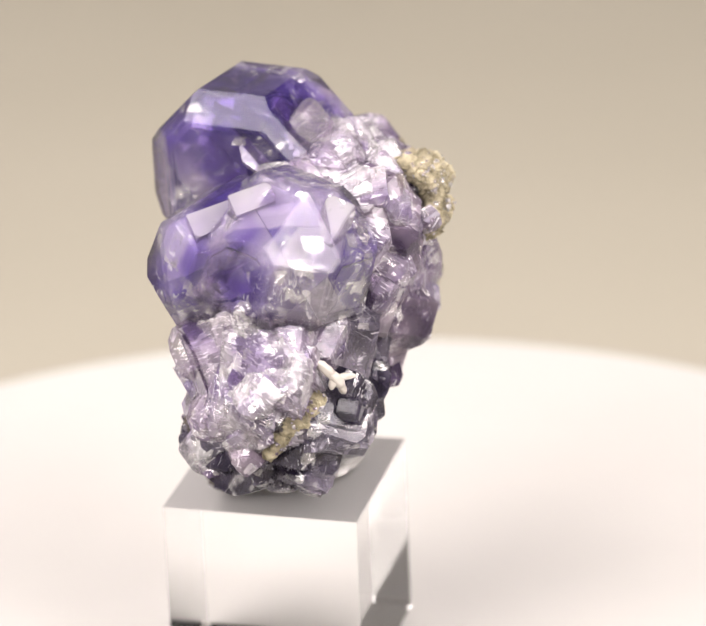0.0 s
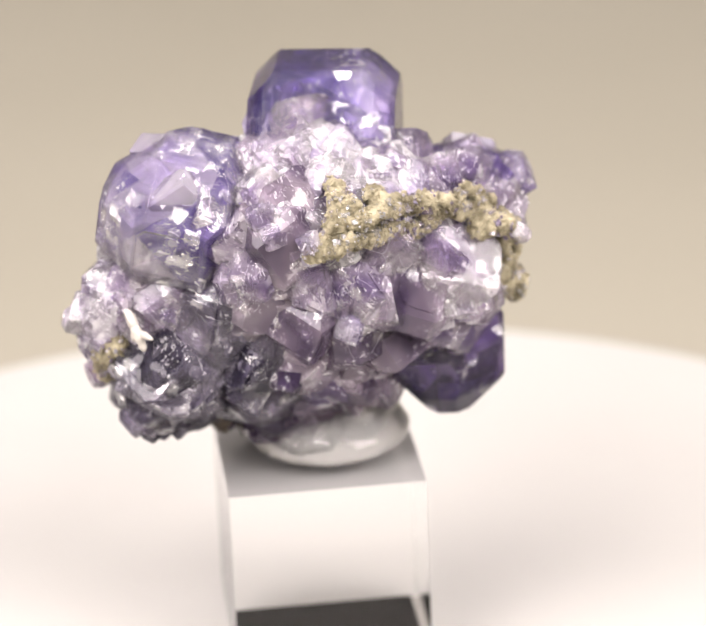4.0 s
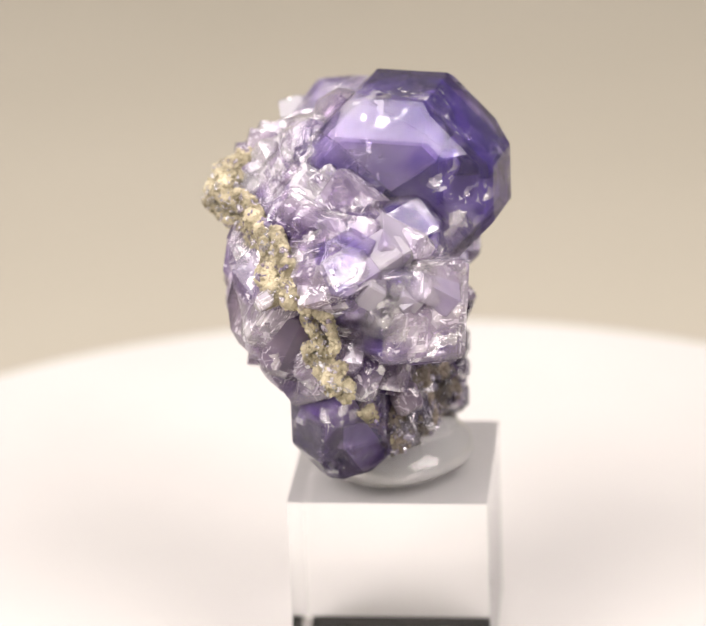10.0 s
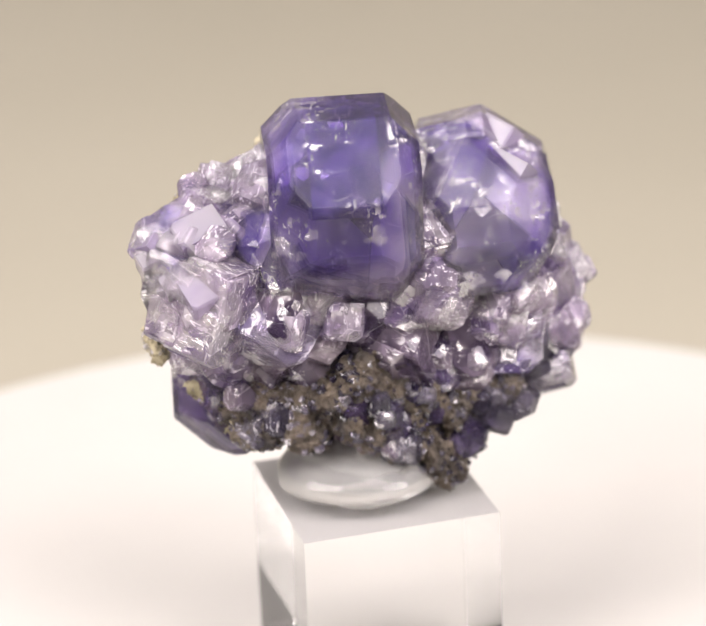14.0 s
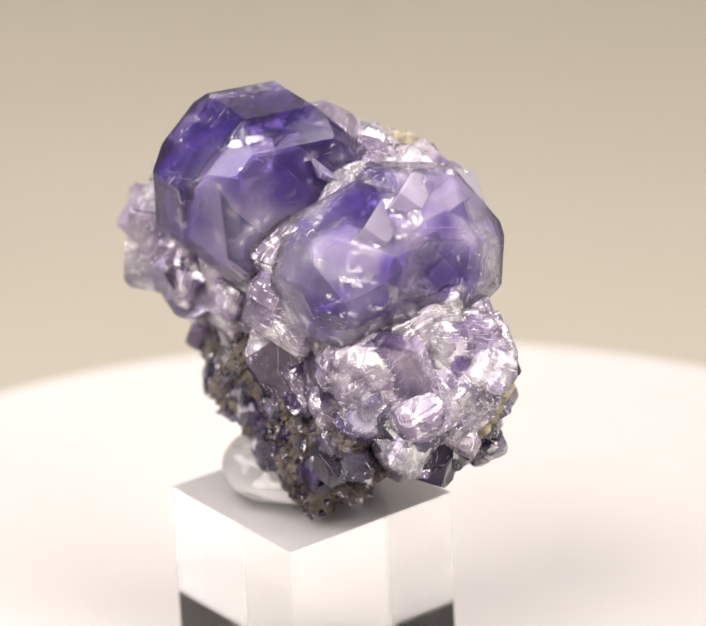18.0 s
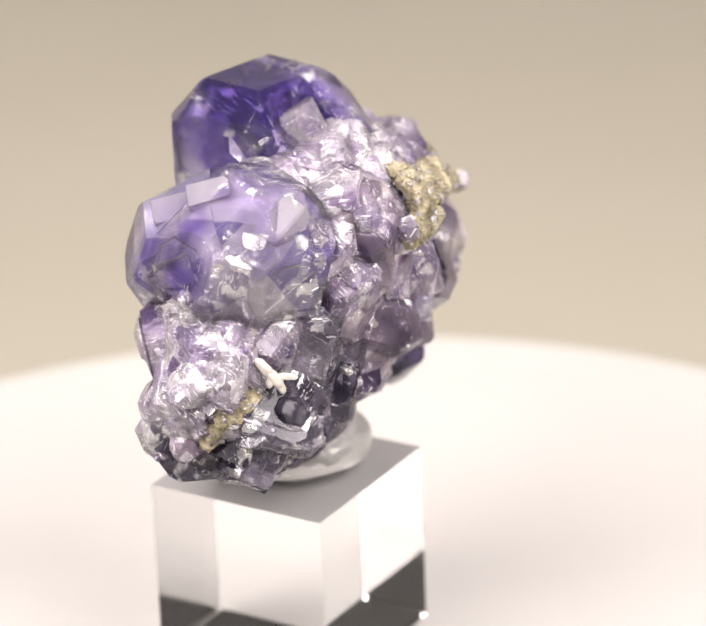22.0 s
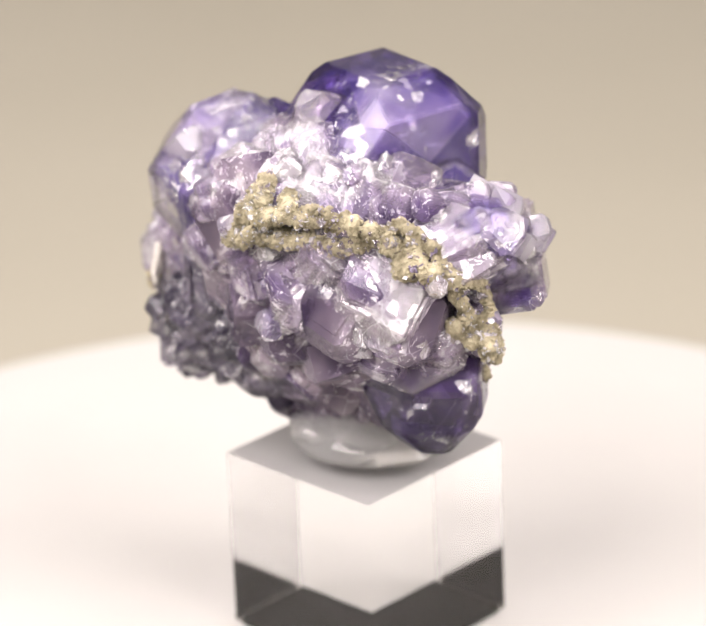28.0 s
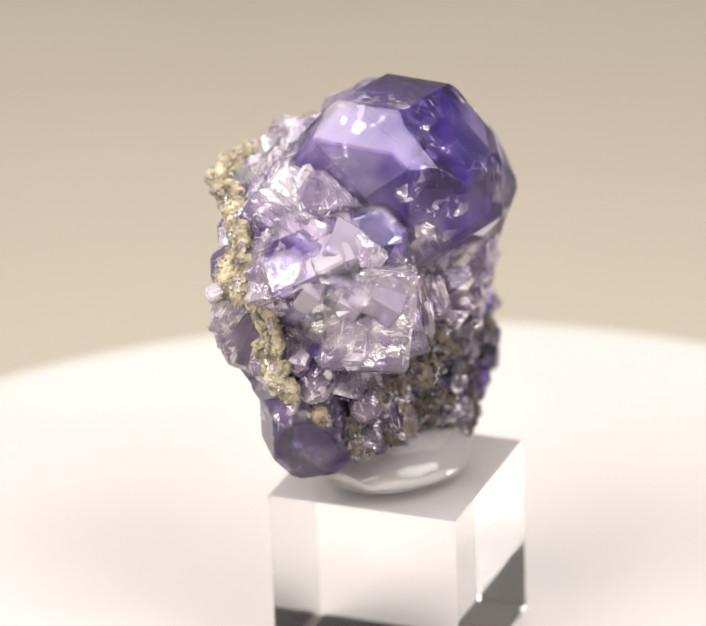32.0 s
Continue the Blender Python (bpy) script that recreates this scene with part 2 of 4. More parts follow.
def habit(half, rng, edge, corner, keep=0.8):
    """Cutting planes of a cube modified by dodecahedron and octahedron faces."""
    cuts = []
    for n in EDGES:
        if rng.random() < keep:
            full = sum(abs(k) * h for k, h in zip(n, half)) / math.sqrt(2)
            cuts.append((n, full * (1 - edge * rng.uniform(0.4, 1.3))))
    for n in CORNERS:
        if rng.random() < keep:
            full = sum(abs(k) * h for k, h in zip(n, half)) / math.sqrt(3)
            cuts.append((n, full * (1 - corner * rng.uniform(0.5, 1.3))))
    return cuts


def join(bm, other, m):
    me = bpy.data.meshes.new("piece")
    other.to_mesh(me)
    other.free()
    me.transform(m)
    bm.from_mesh(me)
    bpy.data.meshes.remove(me)


# ---- the setting ----
def disc_mesh(radius, depth, cx, cy, soft):
    bm = bmesh.new()
    bmesh.ops.create_cone(bm, cap_ends=True, segments=160, radius1=radius, radius2=radius, depth=depth, matrix=Matrix.Translation((cx, cy, -depth / 2)))
    bmesh.ops.bevel(bm, geom=[e for e in bm.edges if abs(e.verts[0].co.z - e.verts[1].co.z) < 1e-6], offset=soft, segments=5, affect="EDGES")
    return bm


turntable = new("turntable")
tagged(turntable, "round white plastic turntable turning under the block", "turntable")
part("platter", disc_mesh(0.106, 0.010, -0.0034, -0.0033, 0.0012), WHITE_DISC, turntable)
part("motor_base", disc_mesh(0.07, 0.0084, 0, 0, 0.001), WHITE_DISC, turntable, m=Matrix.Translation((0, 0, -0.0101)))

# backdrop paper: flat under the turntable, rising behind it in a curve
bm = bmesh.new()
profile = [(-0.9, -0.0185), (-0.3, -0.0185), (0.1, -0.0185), (0.3, -0.0185)]
profile += [(0.36 + 0.20 * math.sin(a), -0.0185 + 0.20 * (1 - math.cos(a))) for a in np.linspace(0, 0.9, 24)]
rows = [[bm.verts.new((x, y, z)) for y, z in profile] for x in (-0.7, 0.7)]
for i in range(len(profile) - 1):
    bm.faces.new((rows[0][i], rows[1][i], rows[1][i + 1], rows[0][i + 1]))
tagged(part("backdrop", bm, BEIGE_PAPER, smooth=True), "beige paper backdrop sweeping up behind the turntable", "backdrop", kind="structure")


def wall(name, x0, x1, y0, y1, z0, z1):
    bm = bmesh.new()
    box(bm, (x1 - x0) / 2, (y1 - y0) / 2, (z1 - z0) / 2, Matrix.Translation(((x0 + x1) / 2, (y0 + y1) / 2, (z0 + z1) / 2)))
    return tagged(part(name, bm, BOUNCE_GREY), "added unseen grey " + name.split("_")[0], name.split("_")[0], kind="structure")


# an unseen grey box added close round the table, to brighten fill and reflections
wall("floor", -0.85, 0.85, -0.95, 0.85, -0.06, -0.02)
wall("ceiling", -0.85, 0.85, -0.95, 0.85, 1.15, 1.18)
wall("wall_north", -0.85, 0.85, 0.85, 0.88, -0.02, 1.15)
wall("wall_south", -0.85, 0.85, -0.98, -0.95, -0.02, 1.15)
wall("wall_east", 0.85, 0.88, -0.95, 0.85, -0.02, 1.15)
wall("wall_west", -0.88, -0.85, -0.95, 0.85, -0.02, 1.15)

# ---- the block, the putty and the specimen, all turning together ----
block = new("display_block")
tagged(block, "clear acrylic display cube with a black pad underneath", "display block")
BLOCK_AT = Matrix.Translation((-0.00706, -0.00045, 0)) @ Matrix.Rotation(0.50945 + math.pi / 4, 4, "Z")
body = faceted((0.0125, 0.0125, 0.0121), [], 0)
cube = part("cube", body, ACRYLIC, block, m=BLOCK_AT @ Matrix.Translation((0, 0, TOP - 0.0121)))
cube.data.materials.append(GREYED_TOP)
for face in cube.data.polygons:
    if face.normal.z > 0.5:
        face.material_index = 1
bm = bmesh.new()
box(bm, 0.0118, 0.0118, 0.0006)
part("pad", bm, BLACK_PAD, block, "black pad glued under the cube", BLOCK_AT @ Matrix.Translation((0, 0, 0.00062)))

putty = new("mounting_putty")
putty.location.z = TOP
tagged(putty, "clear glossy blob of mounting putty on the acrylic block", "putty")
bm = bmesh.new()
bmesh.ops.create_icosphere(bm, subdivisions=5, radius=1.0)
for v in bm.verts:
    n = v.co.copy()
    swirl = 0.05 * noise.noise(n * 1.6) + 0.02 * noise.noise(n * 4.0)
    k = 1 + swirl
    v.co = Vector((n.x * 0.0102 * k, n.y * 0.0102 * k, 0.0028 + n.z * (0.0046 if n.z > 0 else 0.0028) * k))
part("blob", bm, PUTTY, putty, m=Matrix.Translation((-0.0064, 0.0012, 0)), smooth=True)

bm = bmesh.new()
for x, y, z, wide, high in ((-7.6, 0.4, 5.0, 6.2, 2.4), (-3.6, 2.6, 4.4, 4.6, 2.2), (-9.2, -3.0, 4.2, 4.8, 2.2), (-2.2, -3.4, 4.6, 4.4, 2.0)):
    for v in bmesh.ops.create_icosphere(bm, subdivisions=4, radius=1.0)["verts"]:
        k = 1 + 0.16 * noise.noise(v.co * 1.8 + Vector((x, y, z)))
        v.co = Vector((x + v.co.x * wide * k, y + v.co.y * wide * k, z + v.co.z * high * k)) / 1000
part("smear", bm, PUTTY, putty, "clear putty squeezed up round the stone", smooth=True)

specimen = new("mineral_specimen")
specimen.location.z = TOP
tagged(specimen, "cluster of violet and clear fluorite crystals on pale granular rock", "mineral")
rng = random.Random(11)


def terraces(bm, rng, share, step):
    """Raised growth plates on some faces."""
    faces = [f for f in bm.faces if len(f.verts) > 3]
    chosen = [f for f in sorted(faces, key=lambda f: -f.calc_area())[:6] if rng.random() < share]
    for f in chosen:
        wide = math.sqrt(f.calc_area())
        no = f.normal.copy()
        bmesh.ops.inset_individual(bm, faces=[f], thickness=wide * rng.uniform(0.06, 0.22))
        slide = Vector([rng.uniform(-0.05, 0.05) * wide for _ in range(3)])
        slide -= no * slide.dot(no)
        made = bmesh.ops.extrude_face_region(bm, geom=[f])["geom"]
        verts = [v for v in made if isinstance(v, bmesh.types.BMVert)]
        bmesh.ops.translate(bm, vec=no * wide * step * rng.uniform(0.5, 1.3) + slide, verts=verts)
        if f.is_valid:
            bmesh.ops.delete(bm, geom=[f], context="FACES_ONLY")


FLAWED = []


def crystal(x, y, z, r, mat, label="", turn=None):
    """A fluorite crystal of half size r with growth terraces, roughly parallel to its neighbours."""
    rng = random.Random(f"{x} {y} {z}")
    k = r / 1000
    half = [k * (rng.uniform(0.74, 1.1) if turn is None else rng.uniform(0.9, 1.0)) for _ in range(3)]
    bm = faceted(half, habit(half, rng, 0.2, 0.25, 0.75) if turn is None else habit(half, rng, 0.1, 0.16, 0.6), 0)
    bm.normal_update()
    terraces(bm, rng, 0.45, 0.05)
    bmesh.ops.bevel(bm, geom=bm.edges[:], offset=k * 0.012, segments=1, affect="EDGES", clamp_overlap=True)
    at = Vector((x, y, z))
    lean = [2.4 * noise.noise(at * 0.045 + Vector((q, 0, 0))) + rng.uniform(-0.16, 0.16) for q in (3.1, 17.7, 41.3)]
    turn = Euler(lean).to_matrix().to_4x4() if turn is None else turn
    FLAWED.append((x, y, z, r))
    return part("crystal", bm, mat, specimen, label, Matrix.Translation(at / 1000) @ turn)


FACES = [(1, 0, 0), (-1, 0, 0), (0, 1, 0), (0, -1, 0), (0, 0, 1), (0, 0, -1)]


def cuts_of(faces, edges, corners):
    return list(zip(FACES + EDGES + CORNERS, faces + edges + corners))


def shattered(bm, count, rng, reach):
    """Cleaves a convex body along cube and octahedron planes into shards, each a closed piece."""
    shards = [bm]
    ways = [Vector(n).normalized() for n in FACES[::2] + CORNERS[:4] + CORNERS[:4]]
    while len(shards) < count:
        whole = shards.pop(max(range(len(shards)), key=lambda i: shards[i].calc_volume()) if rng.random() < 0.7 else rng.randrange(len(shards)))
        middle = sum((v.co for v in whole.verts), Vector()) / len(whole.verts)
        no = (rng.choice(ways) + Vector([rng.uniform(-0.12, 0.12) for _ in range(3)])).normalized()
        co = middle + no * rng.uniform(-0.16, 0.16) * reach
        halves = []
        for side in (1, -1):
            half = whole.copy()
            cut = bmesh.ops.bisect_plane(half, geom=half.verts[:] + half.edges[:] + half.faces[:], dist=1e-7, plane_co=co, plane_no=no * side, clear_outer=True)
            rim = [e for e in cut["geom_cut"] if isinstance(e, bmesh.types.BMEdge)]
            if len(rim) > 2:
                bmesh.ops.contextual_create(half, geom=rim)
            halves.append(half)
        if min(len(h.faces) for h in halves) < 4:
            for h in halves:
                h.free()
            shards.insert(0, whole)
            continue
        whole.free()
        shards += halves
    out = bmesh.new()
    for shard in shards:
        middle = sum((v.co for v in shard.verts), Vector()) / len(shard.verts)
        join(out, shard, Matrix.Translation(middle) @ Matrix.Scale(0.985, 4) @ Matrix.Translation(-middle))
    bmesh.ops.recalc_face_normals(out, faces=out.faces[:])
    return out


def big_crystal(at, turn, faces, edges, corners, mat, label, tones="", bare=9.0, zone=None):
    """A large crystal: how far its cube faces, edge bevels and corner bevels lie from its centre, in millimetres."""
    cuts = [(n, d / 1000) for n, d in zip(FACES + EDGES + CORNERS, faces + edges + corners)]
    bm = faceted([0.02] * 3, cuts, 0)
    bm.normal_update()
    terraces(bm, rng, 0.25, 0.02)
    bmesh.ops.bevel(bm, geom=bm.edges[:], offset=0.00018, segments=1, affect="EDGES", clamp_overlap=True)
    FLAWED.append((*at, min(faces) * 0.9))
    ob = part("crystal", bm, mat, specimen, label, Matrix.Translation(Vector(at) / 1000) @ pose(0, 0, 0, *turn))
    # zoned inside under the clear skin; shard tones stand in for internal reflections
    heart = shattered(faceted([0.018] * 3, [(n, d * 0.9 / 1000) for n, d in cuts_of(faces, edges, corners)], 0), 34, rng, min(faces) / 1000)
    part("heart", heart, {DUSKY: DUSKY_HEART, DEEP: DEEP_HEART}.get(mat, HEART), ob, "zoned violet inside, its shards toned like internal reflections")
    if zone:
        at, half = ([q / 1000 for q in row] for row in zone)
        part("growth_zone", faceted(half, [(n, d * 0.965 / 1000) for n, d in cuts_of(faces, edges, corners)], 0, at), PHANTOM, ob, "dark violet growth zone inside the crystal")
    # cleavage plates inside, parallel to the crystal's own faces;
    #     their pale to dark tones also stand in for refracted bright and dark facets
    for tone in tones:
        way = Vector(rng.choice(FACES + EDGES + CORNERS)).normalized()
        if way.x > bare:
            way.x = -way.x
        side = way.orthogonal().normalized()
        spin = Matrix.Rotation(rng.choice((0, 0.785, 1.57)), 3, way)
        side = spin @ side
        limit = min(d / (way.dot(Vector(n).normalized()) + 1e-9) for n, d in zip(FACES + EDGES + CORNERS, faces + edges + corners) if way.dot(Vector(n).normalized()) > 0.3)
        small = min(faces)
        half = (small * rng.uniform(0.16, 0.42) / 1000, small * rng.uniform(0.12, 0.34) / 1000, small * rng.uniform(0.04, 0.12) / 1000)
        where = way * limit * rng.uniform(0.66, 0.84) + (side * rng.uniform(-0.3, 0.3) + way.cross(side) * rng.uniform(-0.3, 0.3)) * small
        turned = Matrix((side, way.cross(side), way)).transposed().to_4x4()
        plate = faceted(half, habit(half, rng, 0.3, 0.35, 0.5), 0)
        part("cleavage_plate", plate, {"p": INNER_PALE, "m": INNER_MID, "d": INNER_DEEP}[tone], ob, m=Matrix.Translation(where / 1000) @ turned)
    return ob


ROCK = {}


SEAM = []


def lump(x, y, z, r, mat):
    """Pale lumps are gathered first, then threaded into one seam."""
    if mat is PALE_ROCK:
        SEAM.append((Vector((x, y, z)), r * 0.82))
    else:
        grainy(x, y, z, r, mat)


def grainy(x, y, z, r, mat):
    """A grainy lump of rock: a rough body crusted with angular grains, gathered with its like."""
    verts, faces = ROCK.setdefault(mat.name, ([], [], mat))[:2]
    seed = Vector((x, y, z))
    ball = bmesh.new()
    bmesh.ops.create_icosphere(ball, subdivisions=3 if mat is PALE_ROCK else 4, radius=1.0)
    base = len(verts)
    for v in ball.verts:
        p = v.co * r + seed
        k = 0.9 + 0.36 * noise.noise(p * 0.33) + 0.22 * noise.noise(p * 0.9) + 0.14 * noise.noise(p * 2.4)
        verts.append((seed + v.co * r * k) / 1000)
    faces.extend([base + v.index for v in f.verts] for f in ball.faces)
    ball.free()
    for _ in range(int(34 * r * r)):
        way = Vector([rng.gauss(0, 1) for _ in range(3)]).normalized()
        p = way * r + seed
        k = 0.9 + 0.36 * noise.noise(p * 0.33) + 0.22 * noise.noise(p * 0.9) + 0.14 * noise.noise(p * 2.4)
        at = seed + way * r * k * rng.uniform(0.92, 1.06)
        turn = Euler([rng.uniform(0, 6.3) for _ in range(3)]).to_matrix()
        size = rng.uniform(0.10, 0.32) * (1.5 if rng.random() < 0.12 else 1)
        glassy = rng.random() < (0.30 if mat is DARK_ROCK else 0.16)
        if glassy:
            size *= 1.7 if mat is DARK_ROCK else 1.3
        vs, fs = ROCK.setdefault("glassy" + mat.name, ([], [], ASHEN if mat is DARK_ROCK else CLEAR))[:2] if glassy else (verts, faces)
        base = len(vs)
        for c in CORNERS:
            vs.append((at + turn @ Vector([s * size * rng.uniform(0.2, 1.0) for s in c])) / 1000)
        fs.extend([base + q for q in quad] for quad in ((0, 1, 3, 2), (4, 6, 7, 5), (0, 4, 5, 1), (2, 3, 7, 6), (0, 2, 6, 4), (1, 5, 7, 3)))


core = bmesh.new()


def core_ball(x, y, z, r):
    made = bmesh.ops.create_icosphere(core, subdivisions=3, radius=1.0)["verts"]
    seed = Vector((x, y, z))
    for v in made:
        v.co = (seed + v.co * r * 1.12 * (1 + 0.2 * noise.noise(v.co * 2 + seed))) / 1000


big_crystal((-8.0, 3.2, 40.0), (0, 0, 153), [13.2, 13.4, 9.2, 9.0, 11.6, 12.6],
            [13.5, 13.5, 12.3, 12.3, 15.4, 10.9, 11.8, 11.8, 13.0, 11.9, 13.0, 12.4],
            [16.3, 12.6, 16.3, 13.0, 16.3, 13.4, 13.2, 13.4], DEEP, "large deep violet fluorite crystal with bevelled edges", "pmpdpmpp", 0.1, ((6.6, 0.0, 6.6), (6.0, 4.2, 4.6)))
big_crystal((-11.4, -13.0, 34.6), (18, -14, 110), [9.2, 9.2, 9.2, 9.2, 9.6, 9.6],
            [10.9, 10.5, 10.9, 9.3, 11.2, 11.2, 11.2, 8.8, 11.2, 11.2, 10.4, 8.7],
            [12.9, 12.9, 10.3, 12.4, 12.9, 12.9, 9.9, 8.3], VIOLET, "large violet fluorite crystal with stepped faces", "pmpppdpppp")
big_crystal((-5.4, -18.5, 37.3), (10, 12, 57.6), [9.0, 8.5, 8.6, 8.6, 8.2, 8.6],
            [8.5, 10.5, 10.5, 10.5, 10.5, 7.4, 10.5, 9.9, 10.2, 7.5, 10.2, 9.8],
            [10.0, 7.2, 12.1, 8.1, 12.1, 10.3, 12.1, 12.1], VIOLET, "large pale violet fluorite crystal", "pppmpppp")
big_crystal((2.3, 14.4, 13.1), (0, 0, 64), [7.0, 7.2, 6.7, 5.7, 7.5, 6.5],
            [8.6, 8.6, 5.0, 6.7, 5.7, 8.7, 6.4, 8.7, 6.2, 8.7, 7.2, 8.7],
            [6.6, 10.1, 9.5, 10.1, 5.6, 6.0, 5.8, 9.5], DUSKY, "dark violet fluorite cube under the rock seam", "mpmdpm")
big_crystal((-0.5, 18.6, 34.2), (25, 10, 35), [6.2, 6.2, 5.6, 5.6, 5.6, 5.6],
            [7.0, 7.0, 7.0, 7.0, 7.0, 7.0, 7.0, 7.0, 6.7, 6.7, 6.7, 6.1],
            [8.0, 8.0, 8.0, 6.1, 8.0, 8.0, 8.0, 6.9], VIOLET, "pale lilac fluorite crystal with flat white faces", "ppmppp")
big_crystal((-5.5, 11.5, 34.5), (0, 15, 20), [5.6, 5.6, 6.2, 6.2, 5.6, 5.6],
            [7.0, 7.0, 7.0, 7.0, 6.7, 6.7, 6.7, 6.7, 7.0, 7.0, 7.0, 6.0],
            [8.0, 8.0, 7.8, 7.2, 8.0, 8.0, 8.0, 8.0], VIOLET, "clear lilac fluorite crystal leaning on the largest one", "pmppmp")
# a stack of cubes grown in parallel, stepping down
steps = pose(0, 0, 0, 8, -10, 22)
for x, y, z, r in ((0, 0, 0, 5.6), (2.2, 1.8, 1.8, 4.2), (-2.4, 2.0, 2.4, 3.9), (-2.0, 2.5, -1.8, 3.9), (1.8, 2.9, -1.8, 3.3), (-3.7, -1.1, 0.2, 3.3), (-3.1, -0.6, 3.3, 2.6), (0.3, 3.5, 0.4, 2.6), (-0.8, 0.8, 4.0, 2.8)):
    at = Vector((-4.3, 20.0, 29.3)) + steps @ Vector((x, y, z))
    crystal(*(round(q, 2) for q in at), r, VIOLET if r > 4 else LILAC, "pale violet fluorite cube in a stepped stack", steps)
core_ball(-2.0, -2.0, 29.5, 6.1)
core_ball(0.0, 9.0, 28.5, 7.6)
core_ball(-5.0, -8.5, 21.5, 7.5)
core_ball(-4.0, 0.0, 19.5, 6.6)
core_ball(-6.5, -16.5, 21.5, 6.4)
core_ball(-5.5, -5.0, 14.0, 5.0)
core_ball(2.5, 2.5, 22.0, 4.4)
core_ball(-9.0, -18.0, 27.5, 1.7)
core_ball(-0.5, 9.0, 18.0, 2.8)
core_ball(3.5, 3.5, 36.0, 4.1)
core_ball(2.5, -9.5, 33.5, 3.9)
core_ball(-9.0, -18.0, 14.5, 3.4)
core_ball(1.0, 14.5, 22.5, 3.2)
core_ball(4.5, -4.0, 36.5, 3.1)
core_ball(-10.5, -11.5, 16.0, 3.1)
core_ball(-8.0, -23.5, 22.5, 3.0)
core_ball(-1.0, -6.0, 38.0, 3.0)
core_ball(-11.0, -3.0, 33.5, 2.7)
core_ball(-4.0, -20.0, 16.5, 2.9)
core_ball(-10.5, -21.5, 17.5, 2.7)
core_ball(5.5, -2.0, 23.5, 2.6)
core_ball(0.0, -14.5, 31.5, 2.3)
core_ball(-5.5, 2.5, 12.0, 2.6)
core_ball(-12.0, -2.5, 29.0, 2.5)
core_ball(4.0, 11.5, 35.5, 2.4)
core_ball(-12.0, -12.5, 21.5, 2.2)
core_ball(5.0, 7.5, 21.0, 2.1)
core_ball(-11.5, -3.5, 24.5, 2.0)
core_ball(6.5, 2.5, 32.0, 1.9)
core_ball(-1.0, -15.0, 27.5, 1.9)
core_ball(0.5, 14.0, 35.5, 1.9)
core_ball(0.5, -6.0, 16.5, 1.9)
core_ball(1.0, 4.0, 16.5, 1.9)
core_ball(3.5, -7.0, 23.0, 1.9)
core_ball(7.5, 4.0, 26.5, 1.8)
core_ball(6.0, -6.0, 33.0, 1.7)
core_ball(-6.5, 6.0, 23.0, 1.7)
core_ball(6.0, 13.5, 32.0, 1.7)
core_ball(-6.0, 5.0, 15.5, 1.7)
core_ball(7.5, 0.0, 36.0, 1.6)
lump(9.4, -3.0, 41.8, 1.7, PALE_ROCK)
lump(12.6, -2.5, 40.3, 1.8, PALE_ROCK)
lump(13.0, -4.7, 38.5, 1.4, PALE_ROCK)
lump(12.0, -3.5, 39.9, 2.0, PALE_ROCK)
lump(10.5, 8.1, 38.2, 2.0, PALE_ROCK)
lump(10.3, 15.8, 33.8, 2.1, PALE_ROCK)
lump(14.3, -3.2, 36.7, 1.4, PALE_ROCK)
lump(-4.7, -28.5, 20.2, 1.7, PALE_ROCK)
lump(-8.2, -27.7, 15.6, 1.4, PALE_ROCK)
lump(12.1, -7.5, 34.6, 1.4, PALE_ROCK)
lump(13.0, -4.1, 38.1, 1.7, PALE_ROCK)
lump(14.0, -0.9, 38.8, 1.7, PALE_ROCK)
lump(10.4, 5.8, 37.9, 1.7, PALE_ROCK)
lump(10.0, 11.2, 37.2, 1.7, PALE_ROCK)
lump(9.8, 17.2, 34.0, 1.7, PALE_ROCK)
lump(11.2, 19.9, 32.0, 1.2, PALE_ROCK)
lump(4.5, 23.5, 23.0, 1.5, PALE_ROCK)
lump(-5.8, -29.0, 19.5, 1.6, PALE_ROCK)
lump(-2.4, -27.5, 21.8, 1.4, PALE_ROCK)
lump(13.5, -4.5, 35.8, 1.7, PALE_ROCK)
lump(12.4, -0.3, 36.2, 2.0, PALE_ROCK)
lump(11.0, 3.8, 35.5, 1.8, PALE_ROCK)
lump(9.9, 8.0, 34.9, 1.6, PALE_ROCK)
lump(9.3, 11.2, 36.6, 1.8, PALE_ROCK)
lump(9.5, 15.0, 35.3, 1.6, PALE_ROCK)
lump(10.0, 19.4, 33.1, 1.8, PALE_ROCK)
lump(5.9, 20.2, 25.0, 2.0, PALE_ROCK)
lump(3.8, 23.2, 21.9, 1.8, PALE_ROCK)
lump(14.5, -0.4, 39.5, 1.3, PALE_ROCK)
lump(13.0, 2.8, 39.1, 1.3, PALE_ROCK)
lump(10.5, 4.9, 38.1, 1.4, PALE_ROCK)
lump(10.0, 11.2, 37.7, 1.5, PALE_ROCK)
lump(9.4, 13.6, 36.1, 1.5, PALE_ROCK)
lump(9.5, 19.4, 33.5, 1.6, PALE_ROCK)
lump(6.5, 20.2, 29.6, 1.2, PALE_ROCK)
lump(5.3, 21.2, 26.8, 1.2, PALE_ROCK)
lump(4.1, 22.6, 23.6, 1.3, PALE_ROCK)
